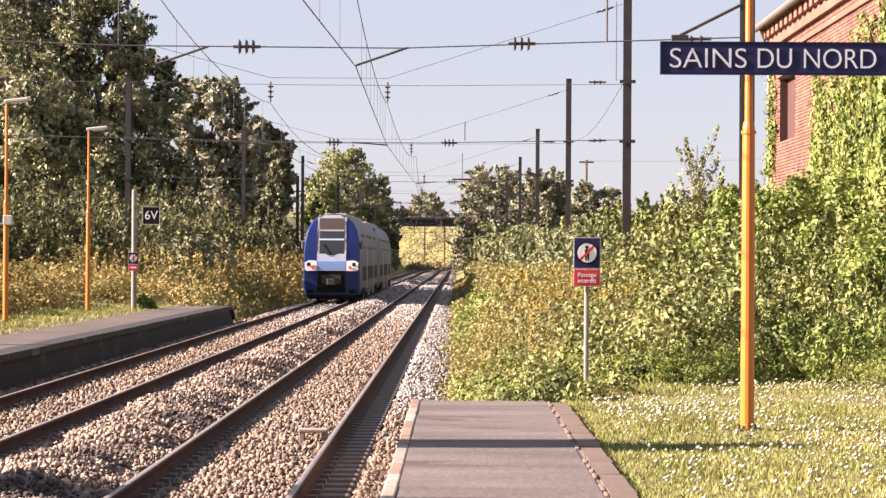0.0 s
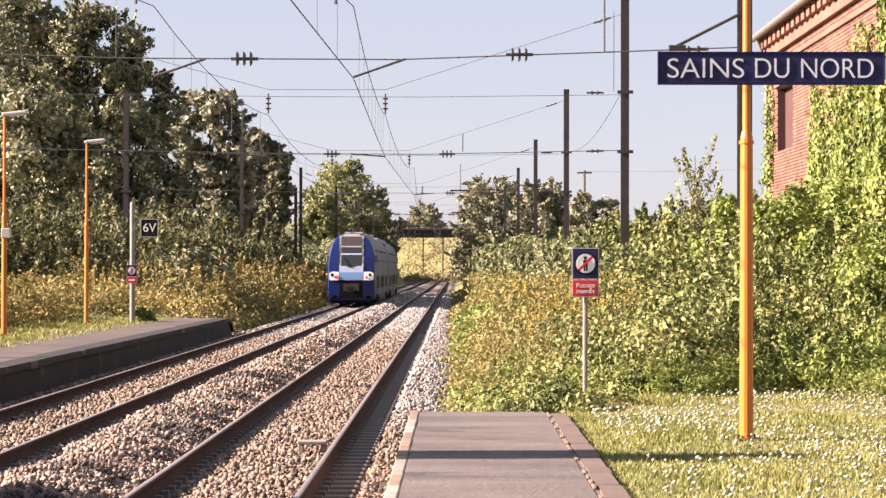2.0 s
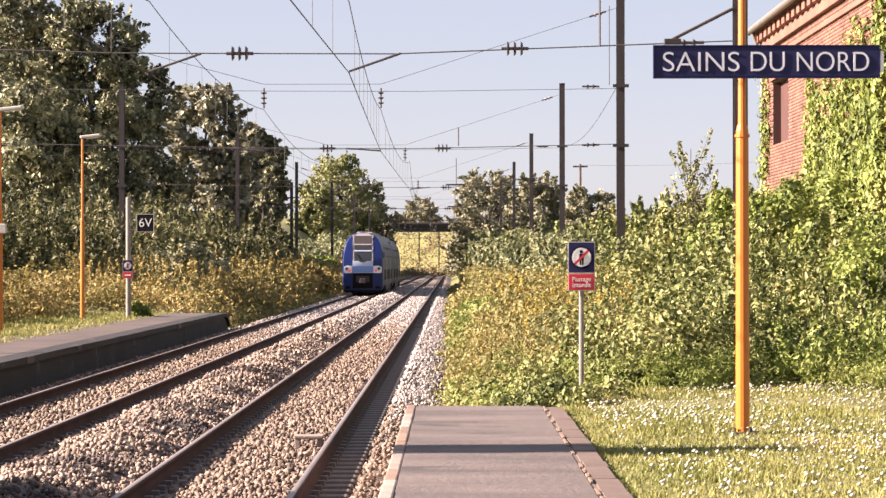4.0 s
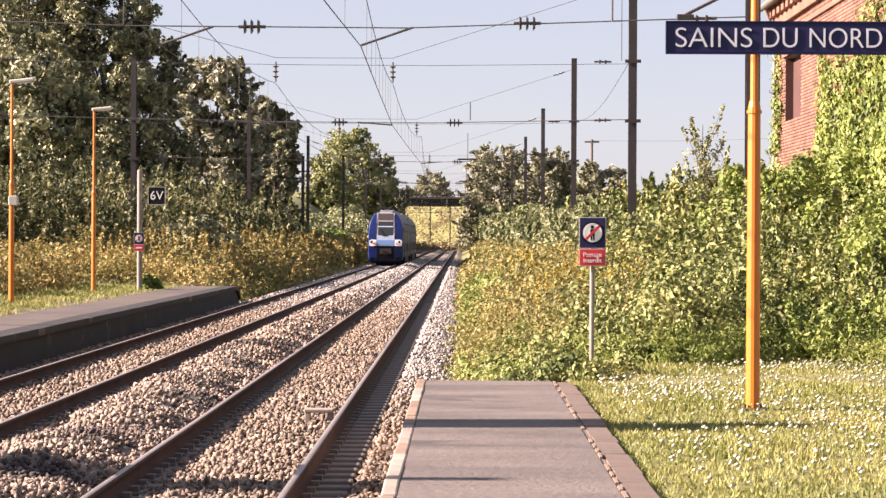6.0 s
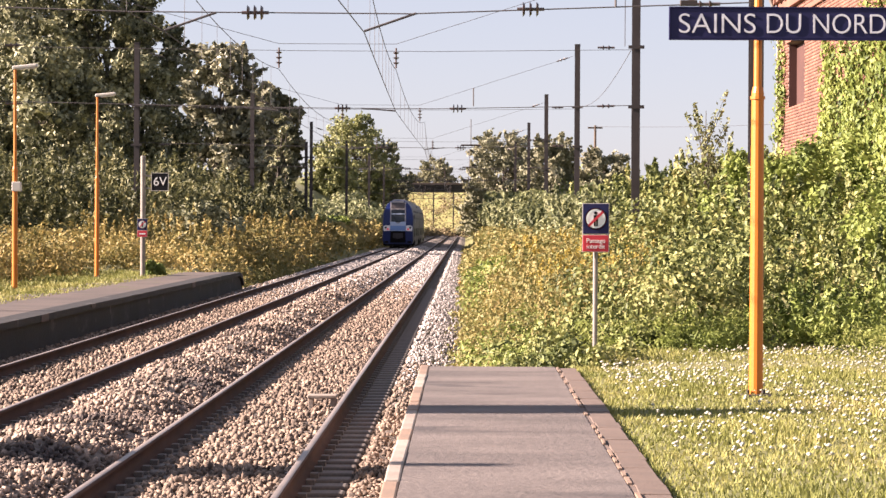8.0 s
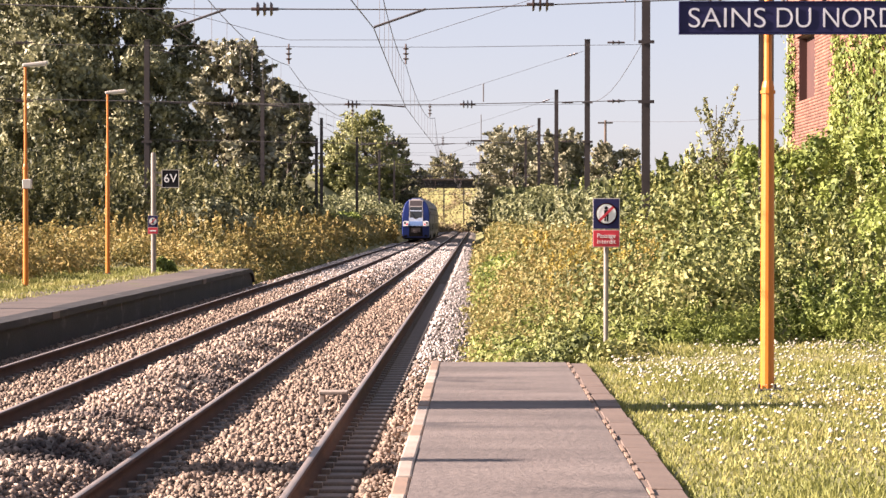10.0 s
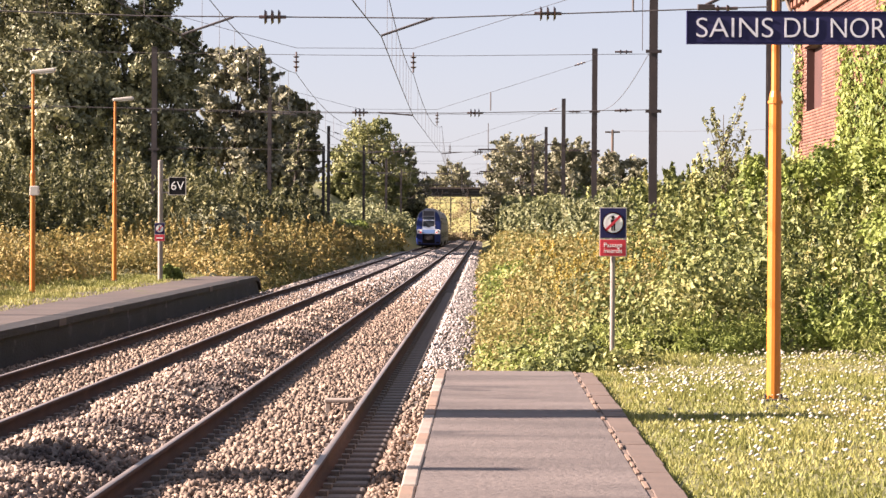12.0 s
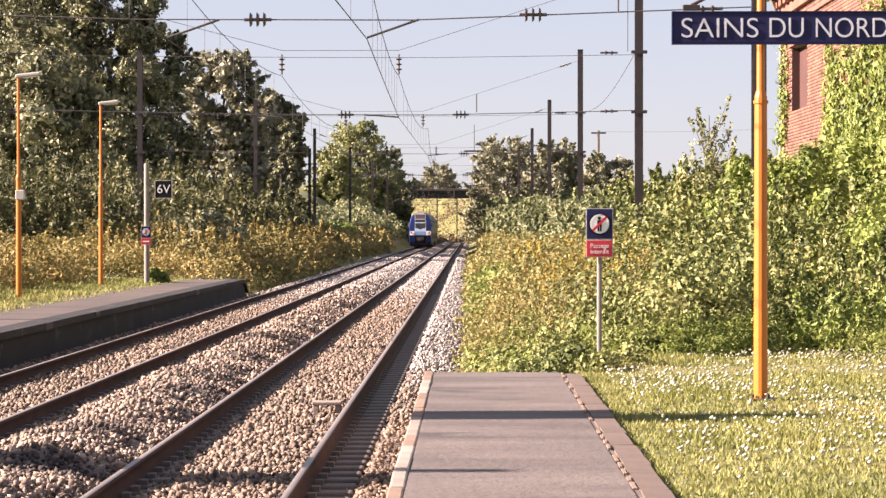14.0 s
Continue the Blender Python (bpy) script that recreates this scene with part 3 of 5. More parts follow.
def build_no_passage_sign(m, scale_up, label, square=True):
    """Pedestrians-barred sign: disc on navy above a red caption plate."""
    thing = empty("warning_sign", m, label, "warning sign", "passage-forbidden signs")
    s = scale_up
    part("plate", boxes((-0.155 * s, 0.155 * s, -0.012, 0.012, -0.17 * s, 0.19 * s), bevel=0.004), NAVY, thing)
    bm = bmesh.new()
    tube(bm, (0, -0.014, 0.01 * s), (0, -0.0175, 0.01 * s), 0.125 * s, seg=32)
    part("plate_rim", boxes((-0.163 * s, 0.163 * s, -0.009, 0.009, -0.178 * s, 0.198 * s), (-0.163 * s, 0.163 * s, -0.009, 0.009, -0.392 * s, -0.182 * s)), LAMP_GREY, thing, "thin pale rim")
    part("disc", bm, WHITE, thing, "white disc")
    bm = bmesh.new()
    n = 32
    ring = [[bm.verts.new((r * s * math.cos(k * math.tau / n), -0.0205, 0.01 * s + r * s * math.sin(k * math.tau / n))) for k in range(n)] for r in (0.132, 0.117)]
    for k in range(n):
        bm.faces.new((ring[0][k], ring[0][(k + 1) % n], ring[1][(k + 1) % n], ring[1][k]))
    bmesh.ops.solidify(bm, geom=bm.faces[:], thickness=0.003)
    part("ring", bm, RED, thing, "red ring")
    bm = bmesh.new()
    tube(bm, (-0.003 * s, -0.019, 0.078 * s), (-0.003 * s, -0.022, 0.078 * s), 0.021 * s, seg=12)
    box(bm, -0.028 * s, 0.026 * s, -0.022, -0.019, -0.02 * s, 0.055 * s)
    box(bm, -0.024 * s, -0.004 * s, -0.022, -0.019, -0.08 * s, -0.02 * s)
    box(bm, 0.004 * s, 0.024 * s, -0.022, -0.019, -0.08 * s, -0.02 * s)
    part("pictogram", bm, BLACK, thing, "black walking pictogram")
    bm = boxes((-0.118 * s, 0.118 * s, -0.025, -0.0225, -0.015 * s, 0.015 * s))
    bmesh.ops.rotate(bm, verts=bm.verts, cent=(0, 0, 0), matrix=Matrix.Rotation(radians(-45), 3, "Y"))
    bmesh.ops.translate(bm, verts=bm.verts, vec=(0, 0, 0.01 * s))
    part("slash", bm, RED, thing, "red diagonal bar")
    cap = part("caption_plate", boxes((-0.155 * s, 0.155 * s, -0.012, 0.012, -0.385 * s, -0.19 * s), bevel=0.004), RED, thing, "red caption plate")
    if s >= 1:
        letters("Passage", 0.075, pose(0, -0.0145, -0.255, 90, 0, 0), WHITE, cap)
        letters("interdit", 0.075, pose(0, -0.0145, -0.325, 90, 0, 0), WHITE, cap)
    else:
        part("caption_bar", boxes((-0.1 * s, 0.1 * s, -0.016, -0.0125, -0.31 * s, -0.27 * s)), WHITE, cap)
    return thing


build_name_board()
near_sign = build_no_passage_sign(pose(1.56, 27.9, 2.06), 1.0, "square no-pedestrians sign with red caption plate on a thin pole")
bm = bmesh.new()
tube(bm, (0, 0.045, -1.9), (0, 0.045, 0.17), 0.03, seg=12)
tube(bm, (0, 0.045, 0.17), (0, 0.045, 0.185), 0.034, 0.02, seg=12)
part("pole", bm, GALV, near_sign, "grey galvanised pole")
for z in (0.1, -0.28):
    part("bracket", boxes((-0.05, 0.05, 0.013, 0.08, z - 0.015, z + 0.015)), GALV, near_sign)


def build_route_board():
    """Grey post with a black panel lettered 6V and a small warning sign on it."""
    thing = empty("route_board", pose(-9.5, 68.0, 0.38), "black panel with white 6V on a pale grey post", "railway sign")
    bm = bmesh.new()
    tube(bm, (0, 0, -0.2), (0, 0, 3.55), 0.075, seg=14)
    tube(bm, (0, 0, 3.55), (0, 0, 3.58), 0.078, 0.05, seg=14)
    part("post", bm, GALV, thing, "pale grey tubular post")
    panel = part("panel", boxes((0.27, 0.75, -0.10, -0.06, 2.56, 3.06), bevel=0.01), BLACK, thing, "black lettered panel")
    part("rim", boxes((0.255, 0.27, -0.105, -0.055, 2.545, 3.075), (0.75, 0.765, -0.105, -0.055, 2.545, 3.075), (0.27, 0.75, -0.105, -0.055, 2.545, 2.56), (0.27, 0.75, -0.105, -0.055, 3.06, 3.075)), LAMP_GREY, panel, "pale rim")
    letters("6V", 0.36, pose(0.51, -0.1025, 2.81, 90, 0, 0), WHITE, panel)
    for z in (2.62, 2.99):
        part("arm", boxes((0.05, 0.4, -0.06, -0.02, z - 0.025, z + 0.025)), GALV, thing)
    return thing


build_route_board()
build_no_passage_sign(pose(-9.5, 67.88, 1.93), 0.92, "small no-pedestrians sign strapped to a grey post")


def build_track_box(x, y):
    thing = empty("track_box", pose(x, y, -0.13), "small pale trackside junction box between the rails", "junction box")
    part("lid", boxes((-0.17, 0.17, -0.13, 0.13, 0.10, 0.14), bevel=0.01), KERB, thing, "pale lid")
    for sx in (-0.13, 0.13):
        part("leg", boxes((sx - 0.03, sx + 0.03, -0.1, 0.1, -0.05, 0.1), bevel=0.005), KERB, thing)


build_track_box(-1.66, 26.9)
orange = empty("marker_board", pose(-0.05, 86, -0.30), "small orange marker board lying at the ballast edge", "marker")
part("board", boxes((-0.22, 0.22, -0.04, 0.04, 0.0, 0.2), bevel=0.02), ORANGE, orange)
part("foot", boxes((-0.26, 0.26, -0.08, 0.08, -0.12, 0.0), bevel=0.01), CONCRETE, orange)


# ---- overhead line ----
MAST_ROWS = [(5.105, -15.2, 41.0), (5.1, -15.0, 70.0), (5.05, -15.1, 106.0), (5.05, -13.6, 147.0), (5.05, -12.6, 188.0), (4.9, -12.0, 232.0), (4.6, -11.6, 276.0), (4.2, -11.4, 320.0)]
MAST_H = 10.2


def build_mast(x, y, height=MAST_H, w=0.12):
    """Tapered H-section catenary mast."""
    thing = empty("catenary_mast", pose(x, y, 0), "dark brown steel H-section catenary mast beside the track", "mast", "catenary masts")
    bm = bmesh.new()
    z0 = float(ground_z(x, y)) - 0.4
    t = 0.014
    outline = [(-w, -w), (w, -w), (w, -w + t), (t, -w + t), (t, w - t), (w, w - t), (w, w), (-w, w), (-w, w - t), (-t, w - t), (-t, -w + t), (-w, -w + t)]
    low, top = [[bm.verts.new((px, py, z)) for px, py in outline] for z in (z0, height)]
    for k in range(12):
        bm.faces.new((low[k], low[(k + 1) % 12], top[(k + 1) % 12], top[k]))
    bm.faces.new(low[::-1])
    bm.faces.new(top)
    part("column", bm, STEEL_DARK, thing)
    part("cap", boxes((-w - 0.01, w + 0.01, -w - 0.02, w + 0.02, height, height + 0.03)), STEEL_DARK, thing)
    for z in (5.55, 7.35):
        part("bracket", boxes((-w - 0.12, w + 0.12, -w - 0.03, -w - 0.013, z - 0.05, z + 0.05)), STEEL_DARK, thing)
    return thing


for xr, xl, y in MAST_ROWS:
    build_mast(xr, y)
    build_mast(xl, y)
# Unseen thick pair, added to cast the broad shadow band across the platform.
build_mast(-15.0, 19.15, 8.9, 0.24)
build_mast(-14.4, 18.8, 8.2, 0.24)
build_mast(-13.05, 188.6, 8.6)
build_mast(-2.4, 432, 9.0)
build_mast(-6.3, 446, 9.0)


def insulator(bm, a, b, count=3, r=0.09):
    """A string of ribbed insulator discs from a to b."""
    a, b = Vector(a), Vector(b)
    tube(bm, a, b, 0.03, seg=6)
    d = (b - a).normalized()
    for k in range(count):
        p = a.lerp(b, (k + 1) / (count + 1))
        tube(bm, p - d * 0.02, p + d * 0.02, r, r * 0.7, seg=10)
    return bm


CONTACT_Z, MESSENGER_Z = 5.38, 6.65
STAGGER = (0.32, 0.0, 0.22, -0.1)


def contact_x(c, i):
    return c + STAGGER[i % 4]


def build_headspan(i, xr, xl, y):
    """Cross-span wires between a pair of masts, with arms and insulators for both tracks."""
    thing = empty("headspan", pose(0, y, 0), "thin steel cross-span wires hung between two masts", "overhead wires", "headspans")
    lift = 0.24 if i == 0 else 0.0
    left_t, right_t = TRACKS[1], TRACKS[0]
    part("upper_wire", sweep([(xl, 0, 9.9), (left_t, 0, 7.42), (right_t, 0, 7.42), (xr, 0, 9.75)], 0.008), WIRE, thing)
    part("middle_wire", sweep([(xl, 0, 7.30), (-5, 0, 7.21), (-1, 0, 7.20), (xr, 0, 7.28)], 0.008), WIRE, thing)
    part("lower_wire", sweep([(xl, 0, 5.66 + lift * 1.5), (-6, 0, 5.49 + lift), (-1, 0, 5.47 + lift), (xr, 0, 5.60 + lift * 1.4)], 0.012), WIRE, thing)
    for c, sx in zip(TRACKS, (1.12 if i == 0 else -0.27, -3.75)):
        z = 5.48 + lift + (0.08 if i == 0 and sx > 0 else 0)
        part("insulator", insulator(bmesh.new(), (sx - 0.24, 0, z), (sx + 0.24, 0, z), 3, 0.135), INSULATOR, thing, "brown ribbed insulator")
        hanger = part("hanger", insulator(bmesh.new(), (c, 0, 7.30), (c, 0, MESSENGER_Z + 0.04), 3, 0.10), INSULATOR, thing, "brown hanging insulator")
        wx = contact_x(c, i)
        side = 0.92 if i % 2 == 0 else -1.05
        part("arm", tube(bmesh.new(), (wx, 0, CONTACT_Z + 0.02), (wx + side, 0, 5.46 + lift + 0.02), 0.022, seg=6), WIRE, thing, "slanting registration arm")
    post = 2.62 if i == 0 else 0.2
    part("drop_wire", tube(bmesh.new(), (post, 0, 5.55 + lift * 1.2), (post, 0, (8.9, 6.1, 6.8)[min(i, 2)]), 0.02, seg=5), WIRE, thing)
    if i >= 2:
        part("cross_bar", tube(bmesh.new(), (post - 0.45, 0, 5.6), (post + 0.45, 0, 5.6), 0.04, seg=6), STEEL_DARK, thing)
    for a, b in (((xr, 9.75), (right_t, 7.42)), ((xl, 9.9), (left_t, 7.42))):
        p, q = Vector((a[0], 0, a[1])), Vector((b[0], 0, b[1]))
        part("end_insulator", insulator(bmesh.new(), p.lerp(q, 0.06), p.lerp(q, 0.13), 2, 0.07), INSULATOR, thing)
    for x in (xr - 0.9, xl + 1.3):
        part("end_insulator", insulator(bmesh.new(), (x - 0.26, 0, 5.57 + lift * 1.35), (x + 0.26, 0, 5.58 + lift * 1.35), 2, 0.07), INSULATOR, thing)
        part("end_insulator", insulator(bmesh.new(), (x - 0.26, 0, 7.34), (x + 0.26, 0, 7.34), 2, 0.07), INSULATOR, thing)


for i, (xr, xl, y) in enumerate(MAST_ROWS):
    build_headspan(i, xr, xl, y)


def build_overhead(c, label):
    """Contact wire, messenger and droppers over one track."""
    thing = empty("overhead_line", pose(0, 0, 0), label, "overhead wires", "overhead lines")
    ys = [5.0] + [r[2] for r in MAST_ROWS] + [364.0, 410.0]
    cw, mw, drops = [], [], []
    for i in range(len(ys) - 1):
        a, b = ys[i], ys[i + 1]
        n = 9
        for k in range(n + (i == len(ys) - 2)):
            t = k / n
            y = a + (b - a) * t
            xa, xb = (c - 0.42 if i == 0 else contact_x(c, i - 1)), contact_x(c, i)
            x = xa + (xb - xa) * t + float(bend(y))
            xm = x
            sag = 0.85 * 4 * t * (1 - t) * ((b - a) / 45) ** 2
            cw.append((x, y, CONTACT_Z - 0.02 * 4 * t * (1 - t)))
            mw.append((xm, y, MESSENGER_Z - sag))
            if 0 < k < n:
                drops.append(((x, y, CONTACT_Z), (xm, y, MESSENGER_Z - sag)))
    part("contact_wire", sweep(cw, 0.0095), WIRE, thing)
    part("messenger_wire", sweep(mw, 0.009), WIRE, thing)
    for a, b in drops[:60]:
        part("dropper", tube(bmesh.new(), a, b, 0.0045, seg=4), WIRE, thing)


slack = [(5.0 + 0.02 * k, 70 + 3.6 * k, 7.35 - 0.45 * math.sin(math.pi * k / 10)) for k in range(11)]
tagged(part("slack_cable", sweep(slack, 0.010), WIRE), "slack black cable hanging between two masts", "cable")


feeder = [(4.75, 69.8, 7.36 + 0.4 * k) for k in range(7)]
tagged(part("feeder_cable", sweep(feeder, 0.012), WIRE), "thin black cable running up beside a mast", "cable")
stay = empty("mast_stay", pose(0, 41, 0), "slanting steel stay bolted to a mast", "stay")
part("rod", tube(bmesh.new(), (3.9, -0.1, 5.95), (4.98, -0.1, 6.5), 0.03, seg=6), STEEL_DARK, stay)
part("foot", boxes((3.75, 4.05, -0.16, -0.04, 5.86, 5.96), bevel=0.01), STEEL_DARK, stay)


build_overhead(TRACKS[0], "contact and messenger wires over the nearer track")
build_overhead(TRACKS[1], "contact and messenger wires over the farther track")


# ---- the train ----
def lean(z):
    """How far the sloping end of the cab is set back at height z."""
    return 0.0 if z < 1.5 else 0.10 * (z - 1.5) + 0.085 * (z - 1.5) ** 2


HALF = [(1.30, 0.32), (1.385, 0.55), (1.40, 1.0), (1.40, 1.8), (1.39, 2.5), (1.34, 3.1), (1.22, 3.55), (1.02, 3.90), (0.74, 4.14), (0.40, 4.27), (0.0, 4.31)]
RING = [(-x, z) for x, z in HALF] + [(x, z) for x, z in HALF[-2::-1]]


def car_shell(y0, y1, rear_nose, front_nose):
    """Loft of the body section; the cab ends lean back and round off."""
    bm = bmesh.new()
    stations = []
    if rear_nose:
        stations += [(y0 + 0.55, 1.0, 0.9)]
    stations += [(y0 + (2.6 if rear_nose else 0.0), 1.0, 0), (y1 - (2.6 if front_nose else 0.0), 1.0, 0)]
    if front_nose:
        stations += [(y1 - 0.5, 1.0, -0.9), (y1 - 0.12, 0.975, -1), (y1, 0.93, -1)]
    rings = [[bm.verts.new((x * s, y + k * lean(z), 0.32 + (z - 0.32) * (0.5 + s / 2))) for x, z in RING] for y, s, k in stations]
    n = len(RING)
    for a, b in zip(rings, rings[1:]):
        for j in range(n):
            bm.faces.new((a[j], a[(j + 1) % n], b[(j + 1) % n], b[j]))
    bm.faces.new(rings[0])
    bm.faces.new(rings[-1][::-1])
    bmesh.ops.recalc_face_normals(bm, faces=bm.faces)
    return bm


def face_plate(outline, proud, depth=0.05):
    """A plate on the sloping cab end, from an outline of (x, z)."""
    bm = bmesh.new()
    f = [bm.verts.new((x, lean(z) - proud, z)) for x, z in outline]
    b = [bm.verts.new((x, lean(z) - proud + depth, z)) for x, z in outline]
    bm.faces.new(f)
    bm.faces.new(b[::-1])
    for i in range(len(f)):
        j = (i + 1) % len(f)
        bm.faces.new((f[i], b[i], b[j], f[j]))
    bmesh.ops.recalc_face_normals(bm, faces=bm.faces)
    return bm


CHEEK = [(0.45, 0.66, 1.20), (0.62, 0.66, 1.28), (1.0, 0.66, 1.31), (1.5, 0.68, 1.31), (2.0, 0.70, 1.31), (2.5, 0.70, 1.30), (2.9, 0.70, 1.26), (3.3, 0.69, 1.19), (3.65, 0.67, 1.05), (3.9, 0.65, 0.90), (4.06, 0.63, 0.74)]


def face_strip(rows, proud, depth):
    """A plate between two edges on the sloping cab end; rows of (z, inner x, outer x)."""
    bm = bmesh.new()
    grid = [[bm.verts.new((x, lean(z) - proud + d, z)) for x, d in ((a, 0), (b, 0.03), (b, depth), (a, depth))] for z, a, b in rows]
    for p, q in zip(grid, grid[1:]):
        for k in range(4):
            bm.faces.new((p[k], p[(k + 1) % 4], q[(k + 1) % 4], q[k]))
    bm.faces.new(grid[0])
    bm.faces.new(grid[-1][::-1])
    bmesh.ops.recalc_face_normals(bm, faces=bm.faces)
    return bm


def rect(x0, x1, z0, z1):
    zs = [z0 + (z1 - z0) * k / 4 for k in range(5)]
    return [(x0, z) for z in zs] + [(x1, z) for z in zs[::-1]]


def build_train():
    thing = empty("train", pose(TRACKS[1], 116, 0), "blue and grey double-deck electric multiple unit, running away", "train")
    for a, b, r, f in ((0.0, 26.0, True, False), (26.5, 52.5, False, True)):
        body = part("car_body", car_shell(a, b, r, f), TRAIN_GREY, thing, "grey double-deck car body with rounded roof")
        pane = bpy.data.meshes.new("side_window")
        w = boxes((-0.012, 0.012, -0.62, 0.62, -0.36, 0.36), bevel=0.01)
        w.to_mesh(pane)
        w.free()
        pane.materials.append(SIDE_GLASS)
        leafd = bpy.data.meshes.new("side_door")
        w = boxes((-0.012, 0.012, -0.62, 0.62, -0.98, 0.98), bevel=0.01)
        w.to_mesh(leafd)
        w.free()
        leafd.materials.append(DOOR_PALE)
        if r:
            cab = bmesh.new()
            rings = [[cab.verts.new((x * s, y + k * lean(z), 0.32 + (z - 0.32) * (0.5 + s / 2))) for x, z in RING] for y, s, k in ((0.0, 0.93, 1), (0.12, 0.975, 1), (0.56, 1.002, 0.9))]
            for p, q in zip(rings, rings[1:]):
                for j in range(len(RING)):
                    cab.faces.new((p[j], p[(j + 1) % len(RING)], q[(j + 1) % len(RING)], q[j]))
            cab.faces.new(rings[0])
            bmesh.ops.recalc_face_normals(cab, faces=cab.faces)
            part("cab_shell", cab, TRAIN_BLUE, thing, "deep blue rounded cab shell")
        for side in (-1, 1):
            for k in range(13):
                y = a + 3.4 + k * 1.62
                if y > b - 3.0:
                    continue
                if k in (3, 9):
                    part("side_door", leafd, None, body, "pale sliding door", at=pose(side * 1.402, y, 1.55))
                    continue
                part("side_window", pane, None, body, at=pose(side * 1.402, y, 1.35))
                part("side_window", pane, None, body, at=pose(side * 1.335, y, 2.95, 0, -side * 6, 0))
        part("roof_fairing", boxes((-0.55, 0.55, a + 4.0, b - 4.0, 4.18, 4.36), bevel=0.06), TRAIN_ROOF, body)
        for yb in (a + 4.2, b - 4.2):
            part("bogie_skirt", boxes((-1.412, 1.412, yb - 1.9, yb + 1.9, 0.18, 0.66), bevel=0.08), TRAIN_BLACK, body, "black bogie frame")
        for side in (-1, 1):
            for yb in (a + 6.6, (a + b) / 2, b - 6.6):
                part("lower_skirt", boxes((side * 1.30 - 0.05, side * 1.30 + 0.05, yb - 0.9, yb + 0.9, 0.14, 0.72), bevel=0.03), TRAIN_ROOF, body, "grey lower skirt panel")
    part("gangway", boxes((-1.15, 1.15, 25.9, 26.6, 0.7, 3.9), bevel=0.1), TRAIN_BLACK, thing, "black rubber gangway")
    # cab end
    for s in (-1, 1):
        part("cab_cheek", face_strip([(z, s * a, s * b) for z, a, b in CHEEK], 0.035, 0.3), TRAIN_BLUE, thing, "deep blue cab corner")
        edge = [(s * x, z) for x, z in ((0.60, 2.3), (0.60, 4.08), (0.695, 4.08), (0.715, 3.2), (0.715, 2.3))]
        part("window_pillar", face_plate(edge, 0.055), TRAIN_ROOF, thing, "silver-grey pillar")
        lamp_o = [(s * x, z) for x, z in ((0.72, 1.50), (0.72, 1.98), (1.10, 2.0), (1.30, 1.90), (1.30, 1.55), (1.20, 1.48))]
        cluster = part("light_cluster", face_plate(lamp_o, 0.07), WHITE, thing, "white lamp housing")
        bm = bmesh.new()
        tube(bm, (s * 0.90, -0.10, 1.66), (s * 0.90, -0.06, 1.66), 0.075, seg=16)
        part("tail_lamp", bm, TAIL_RED, cluster, "red tail lamp")
        bm = bmesh.new()
        tube(bm, (s * 1.10, -0.09, 1.80), (s * 1.10, -0.05, 1.80), 0.10, seg=16)
        part("head_lamp", bm, GLASS, cluster, "dark unlit headlamp")
        part("mirror_housing", boxes((s * 1.44 - 0.06, s * 1.44 + 0.06, 0.6, 0.85, 2.55, 2.95), bevel=0.03), TRAIN_GREY, thing)
    part("window_surround", face_plate(rect(-0.72, 0.72, 2.20, 4.10), 0.030), TRAIN_ROOF, thing, "silver-grey frame round the cab windows")
    for s in (-1, 1):
        part("bumper", boxes((s * 1.02 - 0.16, s * 1.02 + 0.16, -0.10, 0.2, 0.42, 0.60), bevel=0.04), TRAIN_BLACK, thing, "black bumper block")
    part("coupler_hatch", face_plate(rect(-0.46, 0.46, 0.86, 1.30), 0.062), STEEL_DARK, thing, "dark coupler hatch")
    part("brow", face_plate([(-0.60, 4.06), (-0.40, 4.22), (0.40, 4.22), (0.60, 4.06)], 0.04), TRAIN_ROOF, thing)
    part("display_window", face_plate(rect(-0.60, 0.60, 3.50, 4.04), 0.04), GLASS_BROWN, thing, "brownish upper display window")
    part("window_bar", face_plate(rect(-0.60, 0.60, 3.42, 3.50), 0.06), TRAIN_ROOF, thing)
    part("upper_pane", face_plate(rect(-0.60, 0.60, 3.06, 3.42), 0.04), GLASS, thing)
    part("window_bar", face_plate(rect(-0.60, 0.60, 2.98, 3.06), 0.06), TRAIN_WHITE, thing)
    part("windscreen", face_plate(rect(-0.60, 0.60, 2.26, 2.98), 0.04), GLASS, thing, "dark windscreen")
    part("wiper", tube(bmesh.new(), (-0.05, lean(2.3) - 0.06, 2.28), (-0.42, lean(2.8) - 0.06, 2.80), 0.02, seg=5), TRAIN_BLACK, thing)
    panel = [(-0.70, 1.50), (-0.70, 2.32), (-0.30, 2.32), (-0.08, 2.18), (0.08, 2.18), (0.30, 2.32), (0.70, 2.32), (0.70, 1.50)]
    part("front_panel", face_plate(panel, 0.062), TRAIN_WHITE, thing, "pale blue-grey front panel with a notch")
    part("lower_panel", face_plate(rect(-0.68, 0.68, 1.54, 1.96), 0.068), SKY_BLUE, thing, "sky-blue lower front panel")
    # Flat plate, not hollow: the recess's shade is put into its black.
    part("coupler_shade_plate", face_plate([(-0.70, 0.45), (-0.66, 1.46), (0.66, 1.46), (0.70, 0.45)], 0.05), TRAIN_BLACK, thing, "near-black plate giving the coupler recess its shade")
    bm = bmesh.new()
    tube(bm, (0, -0.35, 0.95), (0, 0.1, 0.95), 0.12, seg=12)
    box(bm, -0.20, 0.20, -0.45, -0.30, 0.80, 1.12, bevel=0.03)
    part("coupler", bm, STEEL_DARK, thing, "dark automatic coupler")
